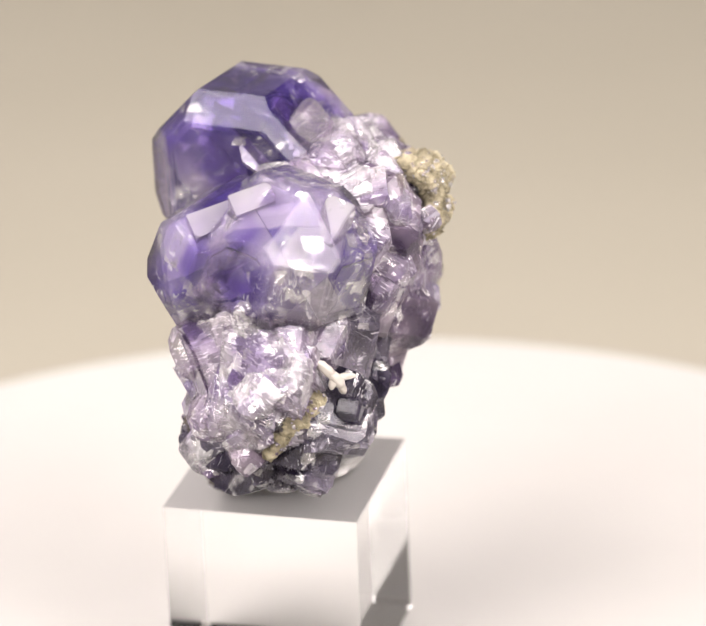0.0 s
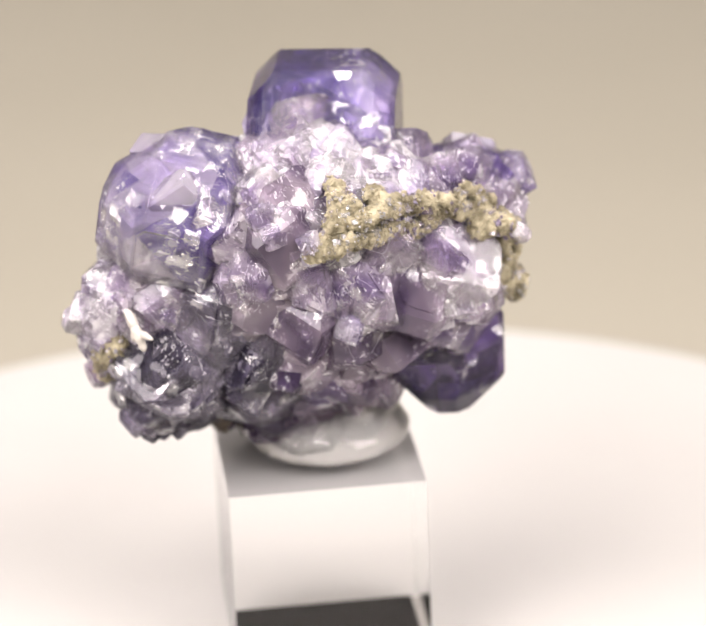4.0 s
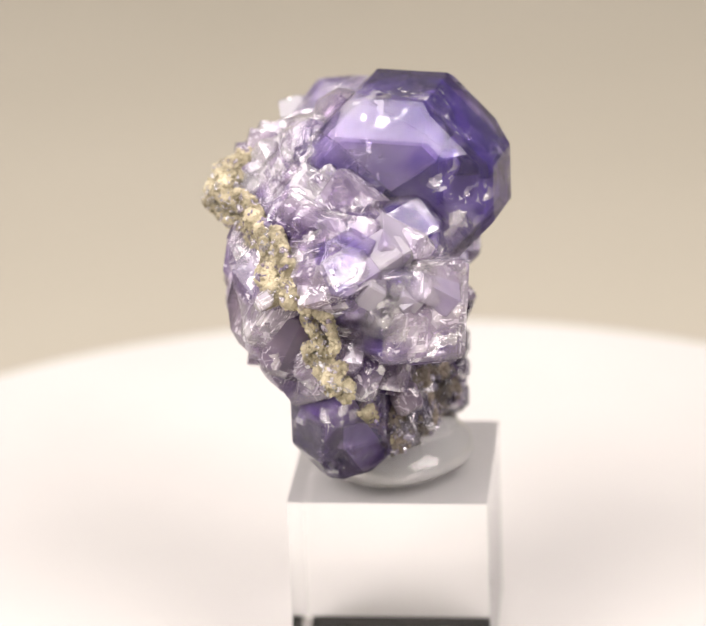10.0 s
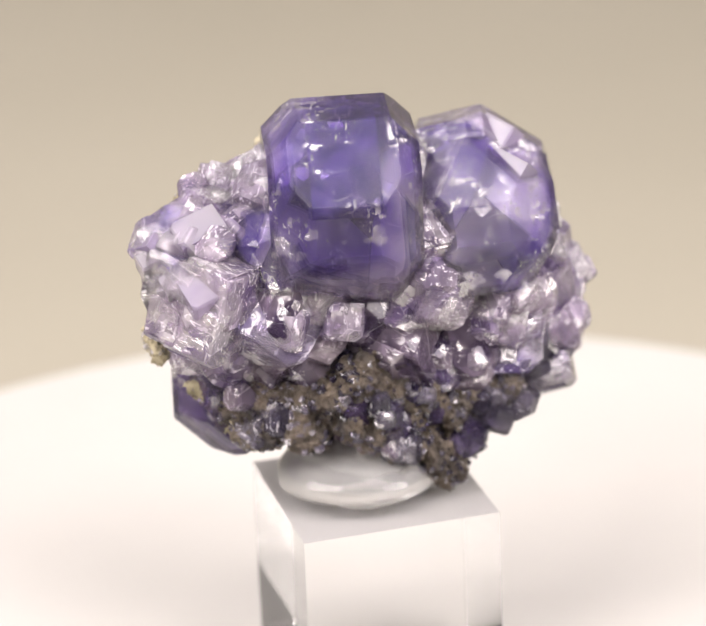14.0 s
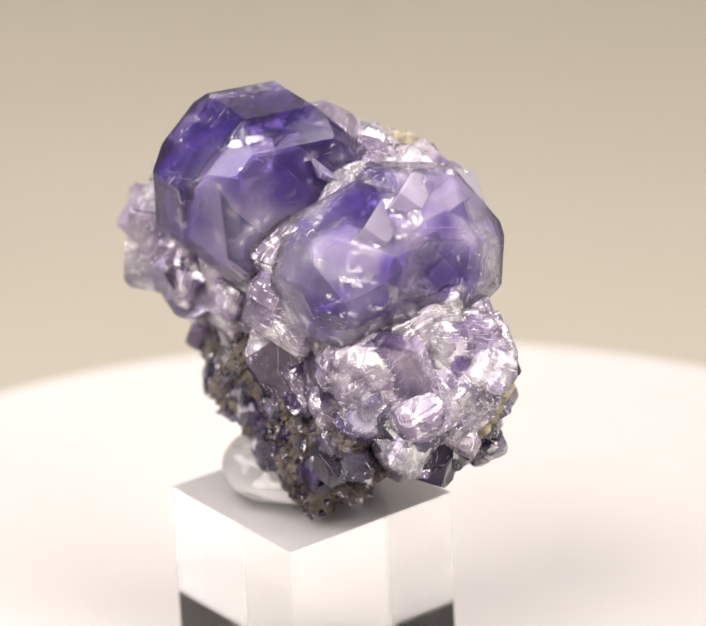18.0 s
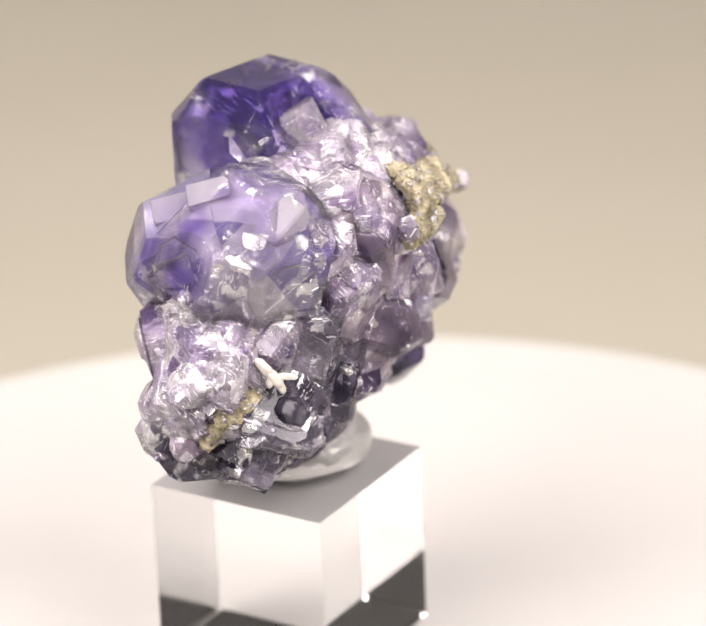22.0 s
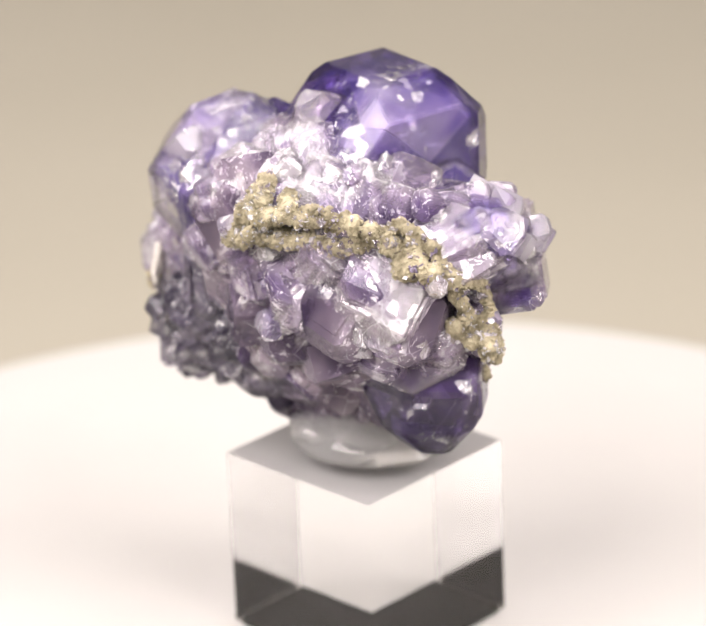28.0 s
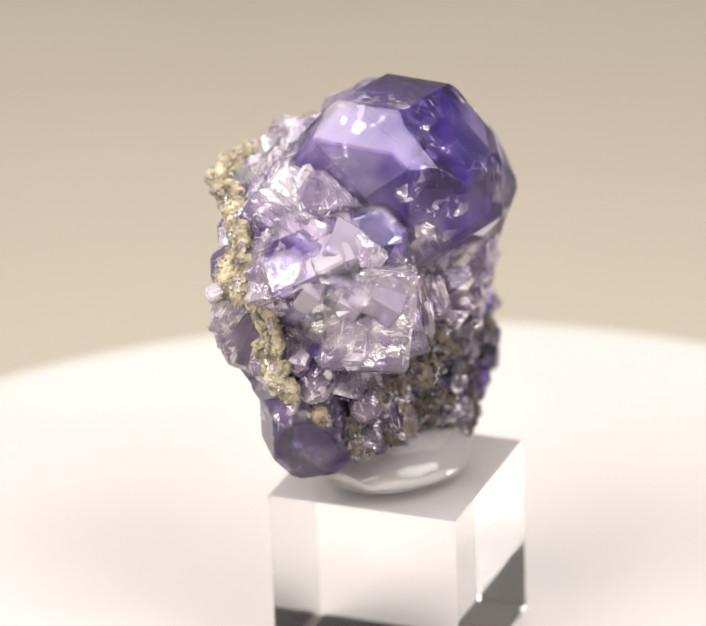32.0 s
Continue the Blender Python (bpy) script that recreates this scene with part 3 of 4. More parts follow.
lump(2.8, 23.3, 20.6, 1.2, PALE_ROCK)
lump(-3.3, 17.2, 12.7, 1.2, PALE_ROCK)
lump(13.1, 1.6, 40.5, 1.3, PALE_ROCK)
lump(10.5, 5.1, 38.6, 1.3, PALE_ROCK)
lump(8.8, 14.1, 38.5, 1.3, PALE_ROCK)
lump(8.1, 18.1, 35.5, 1.5, PALE_ROCK)
lump(8.4, 20.4, 32.4, 1.6, PALE_ROCK)
lump(4.4, 22.8, 30.5, 0.9, PALE_ROCK)
lump(3.7, 23.4, 26.7, 0.9, PALE_ROCK)
lump(2.6, 23.7, 21.7, 1.1, PALE_ROCK)
lump(0.0, 20.1, 16.6, 1.6, PALE_ROCK)
lump(-2.7, 16.9, 12.2, 1.6, PALE_ROCK)
lump(11.8, 0.9, 41.0, 1.6, PALE_ROCK)
lump(-0.9, 19.5, 15.7, 1.4, PALE_ROCK)
lump(-2.7, 17.4, 11.7, 1.4, PALE_ROCK)
lump(-5.1, 14.9, 9.7, 1.4, PALE_ROCK)
lump(-3.1, 15.7, 14.5, 3.5, DARK_ROCK)
lump(-5.5, 10.7, 14.4, 3.5, DARK_ROCK)
lump(-9.6, 6.9, 15.8, 3.5, DARK_ROCK)
lump(-12.0, 1.9, 16.9, 3.4, DARK_ROCK)
lump(-13.3, -3.5, 15.1, 3.5, DARK_ROCK)
lump(-13.6, -8.1, 11.2, 3.5, DARK_ROCK)
lump(-15.3, -13.5, 12.6, 3.2, DARK_ROCK)
lump(-8.2, 9.0, 10.3, 2.9, DARK_ROCK)
lump(-12.2, -0.8, 9.8, 3.2, DARK_ROCK)
lump(-13.5, -6.7, 4.8, 3.5, DARK_ROCK)
lump(-4.6, 14.9, 11.9, 2.6, DARK_ROCK)
lump(-8.1, 10.7, 12.5, 2.9, DARK_ROCK)
lump(-12.1, 1.9, 9.8, 2.7, DARK_ROCK)
lump(-14.0, -1.8, 7.9, 2.1, DARK_ROCK)
lump(-12.1, 4.2, 18.4, 3.2, DARK_ROCK)
lump(-6.8, 11.3, 12.9, 2.9, DARK_ROCK)
lump(-13.1, -1.9, 14.7, 3.2, DARK_ROCK)
lump(-14.0, -7.9, 11.5, 3.4, DARK_ROCK)
lump(-13.6, -6.4, 5.1, 3.5, DARK_ROCK)
lump(-11.9, -10.5, 6.7, 2.6, DARK_ROCK)
lump(-15.4, -14.2, 12.3, 2.6, DARK_ROCK)
lump(-13.3, -5.7, 6.1, 3.5, DARK_ROCK)
lump(-16.6, -14.7, 13.9, 2.3, DARK_ROCK)
lump(-12.2, -11.7, 5.5, 2.3, DARK_ROCK)
lump(-5.2, 14.2, 15.6, 2.7, DARK_ROCK)
lump(-14.7, -16.2, 9.9, 2.1, DARK_ROCK)
lump(-10.9, 4.6, 12.3, 3.2, DARK_ROCK)
lump(-5.8, 13.3, 11.4, 2.9, DARK_ROCK)
lump(-12.9, -4.1, 9.4, 2.9, DARK_ROCK)
lump(-3.8, 15.1, 11.6, 2.9, DARK_ROCK)
lump(-9.7, 6.6, 14.9, 2.9, DARK_ROCK)
lump(-12.3, 2.1, 10.9, 2.9, DARK_ROCK)
lump(-13.2, -1.9, 11.6, 2.9, DARK_ROCK)
lump(-14.3, -5.5, 5.6, 2.7, DARK_ROCK)
lump(11.0, -2.8, 41.0, 1.7, PALE_ROCK)
lump(12.8, -3.6, 39.4, 1.5, PALE_ROCK)
lump(12.5, -4.1, 39.2, 1.6, PALE_ROCK)
lump(-6.5, -28.1, 17.9, 1.5, PALE_ROCK)
lump(12.6, -5.8, 36.4, 1.5, PALE_ROCK)
lump(13.5, -2.5, 38.5, 1.6, PALE_ROCK)
lump(10.2, 8.5, 37.5, 1.6, PALE_ROCK)
lump(10.5, 18.6, 33.0, 1.4, PALE_ROCK)
lump(-4.1, -28.2, 20.6, 1.4, PALE_ROCK)
lump(12.9, -2.4, 36.0, 1.7, PALE_ROCK)
lump(11.7, 1.7, 35.8, 1.8, PALE_ROCK)
lump(10.5, 5.9, 35.2, 1.6, PALE_ROCK)
lump(9.6, 9.6, 35.8, 1.6, PALE_ROCK)
lump(9.4, 13.1, 35.9, 1.6, PALE_ROCK)
lump(9.7, 17.2, 34.2, 1.6, PALE_ROCK)
lump(4.9, 21.7, 23.5, 1.8, PALE_ROCK)
lump(13.7, 1.2, 39.3, 1.2, PALE_ROCK)
lump(11.7, 3.8, 38.6, 1.3, PALE_ROCK)
lump(10.2, 8.0, 37.9, 1.4, PALE_ROCK)
lump(9.7, 12.4, 36.9, 1.4, PALE_ROCK)
lump(9.5, 16.5, 34.8, 1.5, PALE_ROCK)
lump(8.0, 19.8, 31.6, 1.3, PALE_ROCK)
lump(5.9, 20.7, 28.2, 1.1, PALE_ROCK)
lump(4.7, 21.9, 25.2, 1.2, PALE_ROCK)
lump(3.5, 23.0, 22.1, 1.2, PALE_ROCK)
lump(11.8, 3.4, 39.5, 1.2, PALE_ROCK)
lump(8.5, 16.1, 37.0, 1.3, PALE_ROCK)
lump(8.3, 19.2, 33.9, 1.5, PALE_ROCK)
lump(6.4, 21.6, 31.4, 1.2, PALE_ROCK)
lump(4.1, 23.1, 28.6, 0.9, PALE_ROCK)
lump(3.1, 23.5, 24.2, 1.0, PALE_ROCK)
lump(-1.3, 18.5, 14.4, 1.5, PALE_ROCK)
lump(-1.8, 18.5, 13.7, 1.4, PALE_ROCK)
lump(-3.9, 16.2, 10.7, 1.4, PALE_ROCK)
lump(-4.3, 13.2, 14.5, 3.3, DARK_ROCK)
lump(-7.6, 8.8, 15.1, 3.3, DARK_ROCK)
lump(-10.8, 4.4, 16.4, 3.3, DARK_ROCK)
lump(-12.7, -0.8, 16.0, 3.3, DARK_ROCK)
lump(-13.5, -5.8, 13.2, 3.3, DARK_ROCK)
lump(-14.4, -10.8, 11.9, 3.2, DARK_ROCK)
lump(-6.3, 12.8, 12.2, 2.6, DARK_ROCK)
lump(-13.0, 0.0, 8.9, 2.3, DARK_ROCK)
lump(-12.7, -8.4, 5.9, 2.9, DARK_ROCK)
lump(-12.8, 0.1, 11.2, 2.8, DARK_ROCK)
for i, (p, r) in enumerate(SEAM):
    grainy(*p, r, PALE_ROCK)
    near = sorted((j for j in range(len(SEAM)) if j != i and 1.2 < (SEAM[j][0] - p).length < 5.5), key=lambda j: (SEAM[j][0] - p).length)[:2]
    for j in near:
        for share in (0.3, 0.62):
            grainy(*p.lerp(SEAM[j][0], share), (r + SEAM[j][1]) / 2 * 0.92, PALE_ROCK)
# small smoky crystals set in the dark rock
grit = random.Random(5)
for x, y, z in ((-3.1, 15.7, 13.5), (-5.5, 10.7, 12.4), (-9.6, 6.9, 14.8), (-12.0, 1.9, 13.9), (-13.3, -3.5, 13.1), (-13.6, -8.1, 9.2), (-15.3, -13.5, 10.6), (-12.2, -0.8, 9.8)):
    for _ in range(5):
        size = grit.uniform(1.1, 2.3)
        crystal(x - grit.uniform(0.4, 3.0), y + grit.uniform(-2.6, 2.6), z + grit.uniform(-2.4, 3.2), size, grit.choice((SMOKY, ASHEN, ASHEN, DUSKY)))
# crystals, in millimetres on the block's top: centre, half size, tint
crystal(-3.0, -0.5, 30.5, 6.8, SMOKY)
crystal(-4.5, -6.0, 28.5, 6.8, SMOKY)
crystal(-0.5, 1.0, 26.5, 6.8, SMOKY)
crystal(-2.5, 4.0, 33.0, 4.8, LILAC)
crystal(-4.0, -5.0, 23.5, 6.8, SMOKY)
crystal(-6.0, -10.5, 26.0, 6.4, SMOKY)
crystal(1.0, 7.0, 28.0, 6.8, SMOKY)
crystal(-7.5, -15.5, 25.0, 6.6, LILAC)
crystal(-3.5, -2.5, 19.5, 6.8, SMOKY)
crystal(1.0, 12.0, 29.5, 6.8, LILAC)
crystal(1.5, -2.5, 34.0, 6.8, CLEAR)
crystal(0.5, 5.0, 23.5, 6.8, SMOKY)
crystal(-1.5, -6.0, 33.0, 6.8, SMOKY)
crystal(-6.0, -8.0, 20.0, 6.8, SMOKY)
crystal(1.0, -3.5, 28.5, 6.8, SMOKY)
crystal(-5.5, -13.0, 21.5, 6.8, ASHEN)
crystal(-4.0, 6.0, 28.5, 6.8, SMOKY)
crystal(-6.5, -17.5, 20.5, 6.8, LILAC)
crystal(-5.0, -13.5, 29.5, 4.2, CLEAR)
crystal(-1.0, -8.0, 26.0, 6.8, SMOKY)
crystal(-2.5, -2.5, 36.5, 3.8, CLEAR)
crystal(-3.5, 1.5, 17.0, 6.7, SMOKY)
crystal(-6.5, -1.0, 27.5, 6.8, LILAC)
crystal(-9.5, -5.0, 29.5, 5.6, LILAC)
crystal(2.5, 4.0, 32.0, 6.8, CLEAR)
crystal(-5.0, -4.0, 15.0, 6.8, ASHEN)
crystal(-3.0, 9.5, 32.0, 6.2, LILAC)
crystal(-0.5, 13.5, 25.0, 6.7, LILAC)
crystal(4.0, 3.5, 26.5, 6.8, SMOKY)
crystal(3.0, 9.0, 24.0, 6.8, LILAC)
crystal(-4.0, 4.0, 24.0, 6.8, SMOKY)
crystal(2.5, -1.0, 23.5, 6.8, SMOKY)
crystal(-1.0, -12.0, 33.0, 5.5, LILAC)
crystal(1.0, 4.0, 36.5, 5.0, CLEAR)
crystal(-9.0, -2.0, 33.5, 3.5, LILAC)
crystal(-7.5, 3.5, 31.0, 3.7, LILAC)
crystal(-8.0, -11.0, 17.0, 6.8, SMOKY)
crystal(-1.0, 5.5, 18.0, 6.5, SMOKY)
crystal(-3.0, 8.5, 24.0, 6.8, SMOKY)
crystal(-4.0, 13.5, 28.0, 4.8, LAVENDER)
crystal(-9.0, -18.0, 15.5, 6.8, ASHEN)
crystal(0.5, -4.5, 21.0, 6.8, SMOKY)
crystal(-2.0, -10.5, 19.0, 6.8, ASHEN)
crystal(-8.0, -3.0, 22.0, 6.7, SMOKY)
crystal(-7.0, -18.0, 31.5, 2.6, CLEAR)
crystal(3.0, -7.5, 35.5, 6.8, SMOKY)
crystal(1.0, 1.0, 19.5, 6.8, SMOKY)
crystal(-0.5, 11.5, 20.5, 5.6, LILAC)
crystal(-11.0, -9.5, 26.5, 4.8, LILAC)
crystal(3.5, 9.0, 34.0, 5.8, CLEAR)
crystal(5.0, 0.0, 31.5, 6.8, LILAC)
crystal(-7.0, -21.5, 24.5, 6.8, LILAC)
crystal(-9.5, -21.5, 19.5, 6.8, CLEAR)
crystal(5.5, -1.0, 27.0, 6.8, LILAC)
crystal(1.0, 16.5, 28.5, 4.4, LILAC)
crystal(6.0, -3.0, 35.5, 6.3, CLEAR)
crystal(2.0, 15.5, 33.0, 6.5, LILAC)
crystal(-7.0, -7.0, 35.0, 3.3, CLEAR)
crystal(-2.0, -14.5, 24.5, 6.6, ASHEN)
crystal(-4.0, -8.5, 14.5, 6.6, ASHEN)
crystal(-12.0, -16.0, 27.0, 4.2, LILAC)
crystal(-6.5, 1.0, 12.5, 4.6, SMOKY)
crystal(6.5, 11.5, 29.0, 6.1, LILAC)
crystal(-6.5, -4.0, 10.5, 5.5, SMOKY)
crystal(-11.5, -16.0, 19.0, 6.1, LAVENDER)
crystal(1.5, 10.0, 16.5, 2.8, LILAC)
crystal(-3.5, -19.5, 16.0, 6.0, ASHEN)
crystal(-8.0, 1.5, 18.0, 2.9, SMOKY)
crystal(-10.0, -6.0, 18.0, 3.8, SMOKY)
crystal(-3.0, -15.0, 17.5, 5.7, ASHEN)
crystal(2.5, -0.5, 39.0, 5.6, CLEAR)
crystal(-1.0, -4.5, 40.5, 5.4, LILAC)
crystal(-2.0, 19.0, 34.0, 2.8, LILAC)
crystal(-3.0, 5.0, 13.5, 5.0, SMOKY)
crystal(-4.5, -10.5, 37.5, 3.8, CLEAR)
crystal(-11.1, -18.7, 23.0, 6.3, LILAC)
crystal(2.9, -5.3, 22.1, 6.0, SMOKY)
crystal(7.3, 6.0, 25.3, 6.0, SMOKY)
crystal(0.2, 0.7, 14.9, 5.7, SMOKY)
crystal(6.7, 12.6, 25.0, 5.4, SMOKY)
crystal(-6.0, -22.8, 26.4, 5.2, LILAC)
crystal(6.8, -8.6, 35.0, 5.0, SMOKY)
crystal(4.5, -10.4, 30.5, 4.8, SMOKY)
crystal(5.7, 10.9, 21.5, 4.8, LILAC)
crystal(-12.8, -17.1, 21.0, 4.8, LAVENDER)
crystal(0.4, 20.0, 28.2, 2.3, LILAC)
crystal(1.4, 16.6, 35.4, 4.7, LILAC)
crystal(-2.2, 14.4, 35.3, 4.7, LILAC)
crystal(-14.3, -17.7, 25.6, 4.7, LILAC)
crystal(-10.1, -22.9, 23.5, 4.7, CLEAR)
crystal(6.5, -6.2, 23.9, 4.6, SMOKY)
crystal(0.3, 20.9, 33.2, 3.3, LILAC)
crystal(-7.9, 13.9, 26.7, 4.3, LAVENDER)
crystal(-8.7, -25.7, 26.5, 4.3, CLEAR)
crystal(-10.9, -21.7, 28.9, 4.2, LILAC)
crystal(-4.1, 17.3, 32.6, 2.1, LILAC)
crystal(-1.5, -3.2, 11.1, 4.2, SMOKY)
crystal(-14.1, -14.0, 25.3, 4.2, LILAC)
crystal(-12.8, -22.5, 16.6, 4.2, ASHEN)
crystal(-4.8, -22.4, 14.2, 4.1, ASHEN)
crystal(-0.8, -18.7, 15.9, 4.1, ASHEN)
crystal(5.2, 6.9, 38.7, 4.0, CLEAR)
crystal(8.9, 0.5, 26.3, 4.0, LILAC)
crystal(-0.3, -11.0, 13.7, 4.0, ASHEN)
crystal(-2.2, -22.5, 16.7, 4.0, ASHEN)
crystal(-13.5, -23.7, 18.2, 3.9, LILAC)
crystal(2.1, -12.1, 17.6, 3.9, ASHEN)
crystal(-13.3, -10.9, 19.4, 3.9, SMOKY)
crystal(-13.2, -15.7, 14.3, 2.4, SMOKY)
crystal(1.2, -2.3, 42.1, 3.8, CLEAR)
crystal(1.0, -0.3, 42.3, 3.8, CLEAR)
crystal(2.4, -13.0, 26.3, 3.8, SMOKY)
crystal(-12.0, -6.4, 18.9, 3.7, SMOKY)
crystal(3.7, -13.2, 35.0, 3.8, LILAC)
crystal(-13.1, -19.3, 16.6, 3.8, ASHEN)
crystal(-1.0, 10.1, 39.5, 3.7, LILAC)
crystal(4.4, 17.5, 23.0, 3.0, LILAC)
crystal(-6.5, -23.3, 33.1, 2.7, CLEAR)
crystal(-6.3, -26.7, 24.2, 3.7, CLEAR)
crystal(-3.5, 19.9, 35.4, 3.3, LILAC)
crystal(-3.1, -1.8, 46.2, 3.5, LILAC)
crystal(-17.6, -14.6, 32.6, 3.0, LAVENDER)
crystal(-0.1, 19.3, 21.5, 3.4, LILAC)
crystal(-12.8, -0.2, 21.2, 3.3, SMOKY)
crystal(-13.6, -21.7, 13.9, 3.3, ASHEN)
crystal(-11.7, -24.7, 20.5, 3.3, CLEAR)
crystal(8.8, 12.9, 25.7, 3.3, SMOKY)
crystal(4.6, -13.6, 30.8, 3.3, LILAC)
crystal(-14.6, -12.8, 22.1, 3.3, LILAC)
crystal(-10.0, 13.4, 26.7, 3.3, LILAC)
crystal(5.0, -3.4, 40.8, 3.3, CLEAR)
crystal(-1.7, -19.5, 26.6, 3.3, CLEAR)
crystal(-3.9, 12.7, 19.1, 3.0, SMOKY)
crystal(7.5, -6.1, 29.9, 3.3, LILAC)
crystal(-13.8, -2.7, 26.5, 3.3, LILAC)
crystal(2.8, 4.6, 40.9, 3.3, CLEAR)
crystal(-7.5, -28.0, 21.0, 1.9, CLEAR)
crystal(3.7, -9.2, 39.9, 3.2, CLEAR)
crystal(-9.0, -27.7, 20.6, 3.0, CLEAR)
crystal(9.5, 9.5, 30.1, 3.2, LILAC)
crystal(2.1, 20.5, 24.1, 2.5, LILAC)
crystal(-10.0, 14.4, 28.4, 3.2, SMOKY)
crystal(0.8, 22.8, 34.4, 3.2, LILAC)
crystal(-2.4, -21.1, 26.5, 3.2, LILAC)
crystal(2.7, -2.9, 14.2, 3.1, LILAC)
crystal(2.8, 16.7, 37.3, 3.1, CLEAR)
crystal(6.5, -13.0, 32.0, 3.1, LILAC)
crystal(1.5, -20.6, 17.9, 3.0, ASHEN)
crystal(3.3, -7.2, 40.0, 3.0, CLEAR)
crystal(5.5, 2.3, 40.0, 3.0, CLEAR)
crystal(1.6, -4.6, 42.4, 3.0, LILAC)
crystal(-8.7, 8.4, 22.5, 2.9, SMOKY)
crystal(2.6, 0.1, 43.2, 2.8, CLEAR)
crystal(-9.5, -23.5, 31.4, 2.8, CLEAR)
crystal(-7.9, -20.9, 9.9, 2.8, ASHEN)
crystal(-10.5, -23.2, 13.7, 2.7, ASHEN)
crystal(-11.7, 6.3, 25.8, 2.7, LILAC)
crystal(4.5, -8.2, 17.1, 2.7, SMOKY)
crystal(3.8, 7.5, 40.8, 2.7, CLEAR)
crystal(-15.3, -21.9, 13.7, 2.7, CLEAR)
crystal(-6.3, -22.4, 11.4, 2.7, ASHEN)
crystal(-1.1, -18.3, 13.0, 2.6, ASHEN)
crystal(1.9, 23.9, 36.1, 2.6, LAVENDER)
crystal(9.9, 13.7, 24.3, 2.5, LILAC)
crystal(-9.2, -29.4, 23.6, 2.5, CLEAR)
crystal(-6.6, 24.2, 33.3, 2.2, LAVENDER)
crystal(-14.0, -5.6, 17.2, 1.8, SMOKY)
crystal(5.2, -10.6, 41.0, 2.4, LILAC)
crystal(-3.6, 2.0, 7.9, 2.4, SMOKY)
crystal(6.0, 12.8, 39.2, 2.3, LILAC)
crystal(10.6, 12.7, 24.6, 2.3, CLEAR)
crystal(11.8, -7.6, 36.1, 1.5, CLEAR)
crystal(-0.9, 19.0, 38.8, 2.2, LILAC)
crystal(-2.8, -24.1, 12.0, 2.1, ASHEN)
crystal(5.2, 3.3, 42.4, 2.0, CLEAR)
crystal(-11.4, -27.0, 17.1, 1.9, CLEAR)
crystal(-3.2, -23.5, 10.0, 1.8, ASHEN)
crystal(5.1, 16.0, 40.1, 1.8, LILAC)
crystal(-6.6, 20.0, 37.1, 1.8, LILAC)
crystal(11.3, -2.5, 24.0, 1.8, LAVENDER)
crystal(7.4, -1.9, 42.5, 1.8, CLEAR)
crystal(-16.3, -10.4, 18.2, 1.8, LILAC)
crystal(5.5, 11.9, 40.3, 1.8, CLEAR)
crystal(-11.2, -27.1, 14.9, 1.8, SMOKY)
crystal(-14.9, -23.1, 12.5, 1.8, SMOKY)
crystal(8.2, -12.0, 39.2, 1.8, CLEAR)
crystal(1.3, -24.5, 19.0, 1.8, ASHEN)
crystal(-3.2, -25.5, 11.2, 1.8, ASHEN)
crystal(-4.6, -24.5, 15.7, 2.5, ASHEN)
crystal(-1.8, -24.4, 18.0, 2.1, ASHEN)
crystal(0.0, -22.1, 19.9, 2.9, ASHEN)
crystal(0.1, -21.6, 15.9, 2.7, ASHEN)
crystal(1.8, -18.7, 16.6, 2.4, ASHEN)
crystal(1.0, -13.9, 21.1, 3.7, ASHEN)
crystal(1.2, -12.5, 16.7, 3.8, ASHEN)
crystal(2.7, -10.1, 19.4, 3.3, ASHEN)
crystal(1.8, -10.8, 11.9, 1.4, ASHEN)
crystal(-1.6, -9.1, 8.0, 1.8, ASHEN)
crystal(-3.1, -22.3, 10.9, 2.2, ASHEN)
crystal(-4.7, -24.7, 11.6, 2.2, ASHEN)
crystal(-6.3, -25.1, 13.8, 1.8, ASHEN)
crystal(-3.2, -23.7, 9.1, 1.4, ASHEN)
crystal(2.4, -22.7, 18.2, 1.4, ASHEN)
crystal(1.1, -23.0, 14.5, 1.4, ASHEN)
crystal(-1.8, -24.3, 13.7, 1.4, ASHEN)
crystal(0.8, -18.3, 14.4, 2.2, ASHEN)
crystal(-4.8, -19.5, 8.2, 1.4, ASHEN)
crystal(-4.0, -22.2, 9.0, 1.4, ASHEN)
crystal(-1.9, -17.3, 32.9, 2.1, CLEAR)
crystal(-12.6, -4.3, 26.4, 4.8, LILAC)
crystal(6.7, 2.9, 36.5, 3.9, CLEAR)
crystal(6.5, -0.7, 22.9, 5.5, SMOKY)
crystal(-7.3, 13.9, 32.4, 3.1, LILAC)
crystal(1.7, -16.0, 36.7, 3.7, LILAC)
crystal(-12.8, 0.7, 31.4, 3.4, LILAC)
crystal(-9.9, -14.7, 11.0, 4.2, SMOKY)
crystal(-1.1, -17.3, 32.9, 2.7, LILAC)
crystal(5.1, -9.3, 26.6, 3.9, SMOKY)
crystal(-9.0, -13.4, 13.9, 5.2, ASHEN)
crystal(-13.7, -3.8, 35.4, 3.6, LILAC)
crystal(-5.5, -6.8, 9.4, 4.6, SMOKY)
crystal(-0.8, -6.6, 14.7, 5.1, ASHEN)
crystal(-14.2, -1.8, 33.6, 3.3, LILAC)
crystal(-2.8, -17.5, 32.3, 2.3, CLEAR)
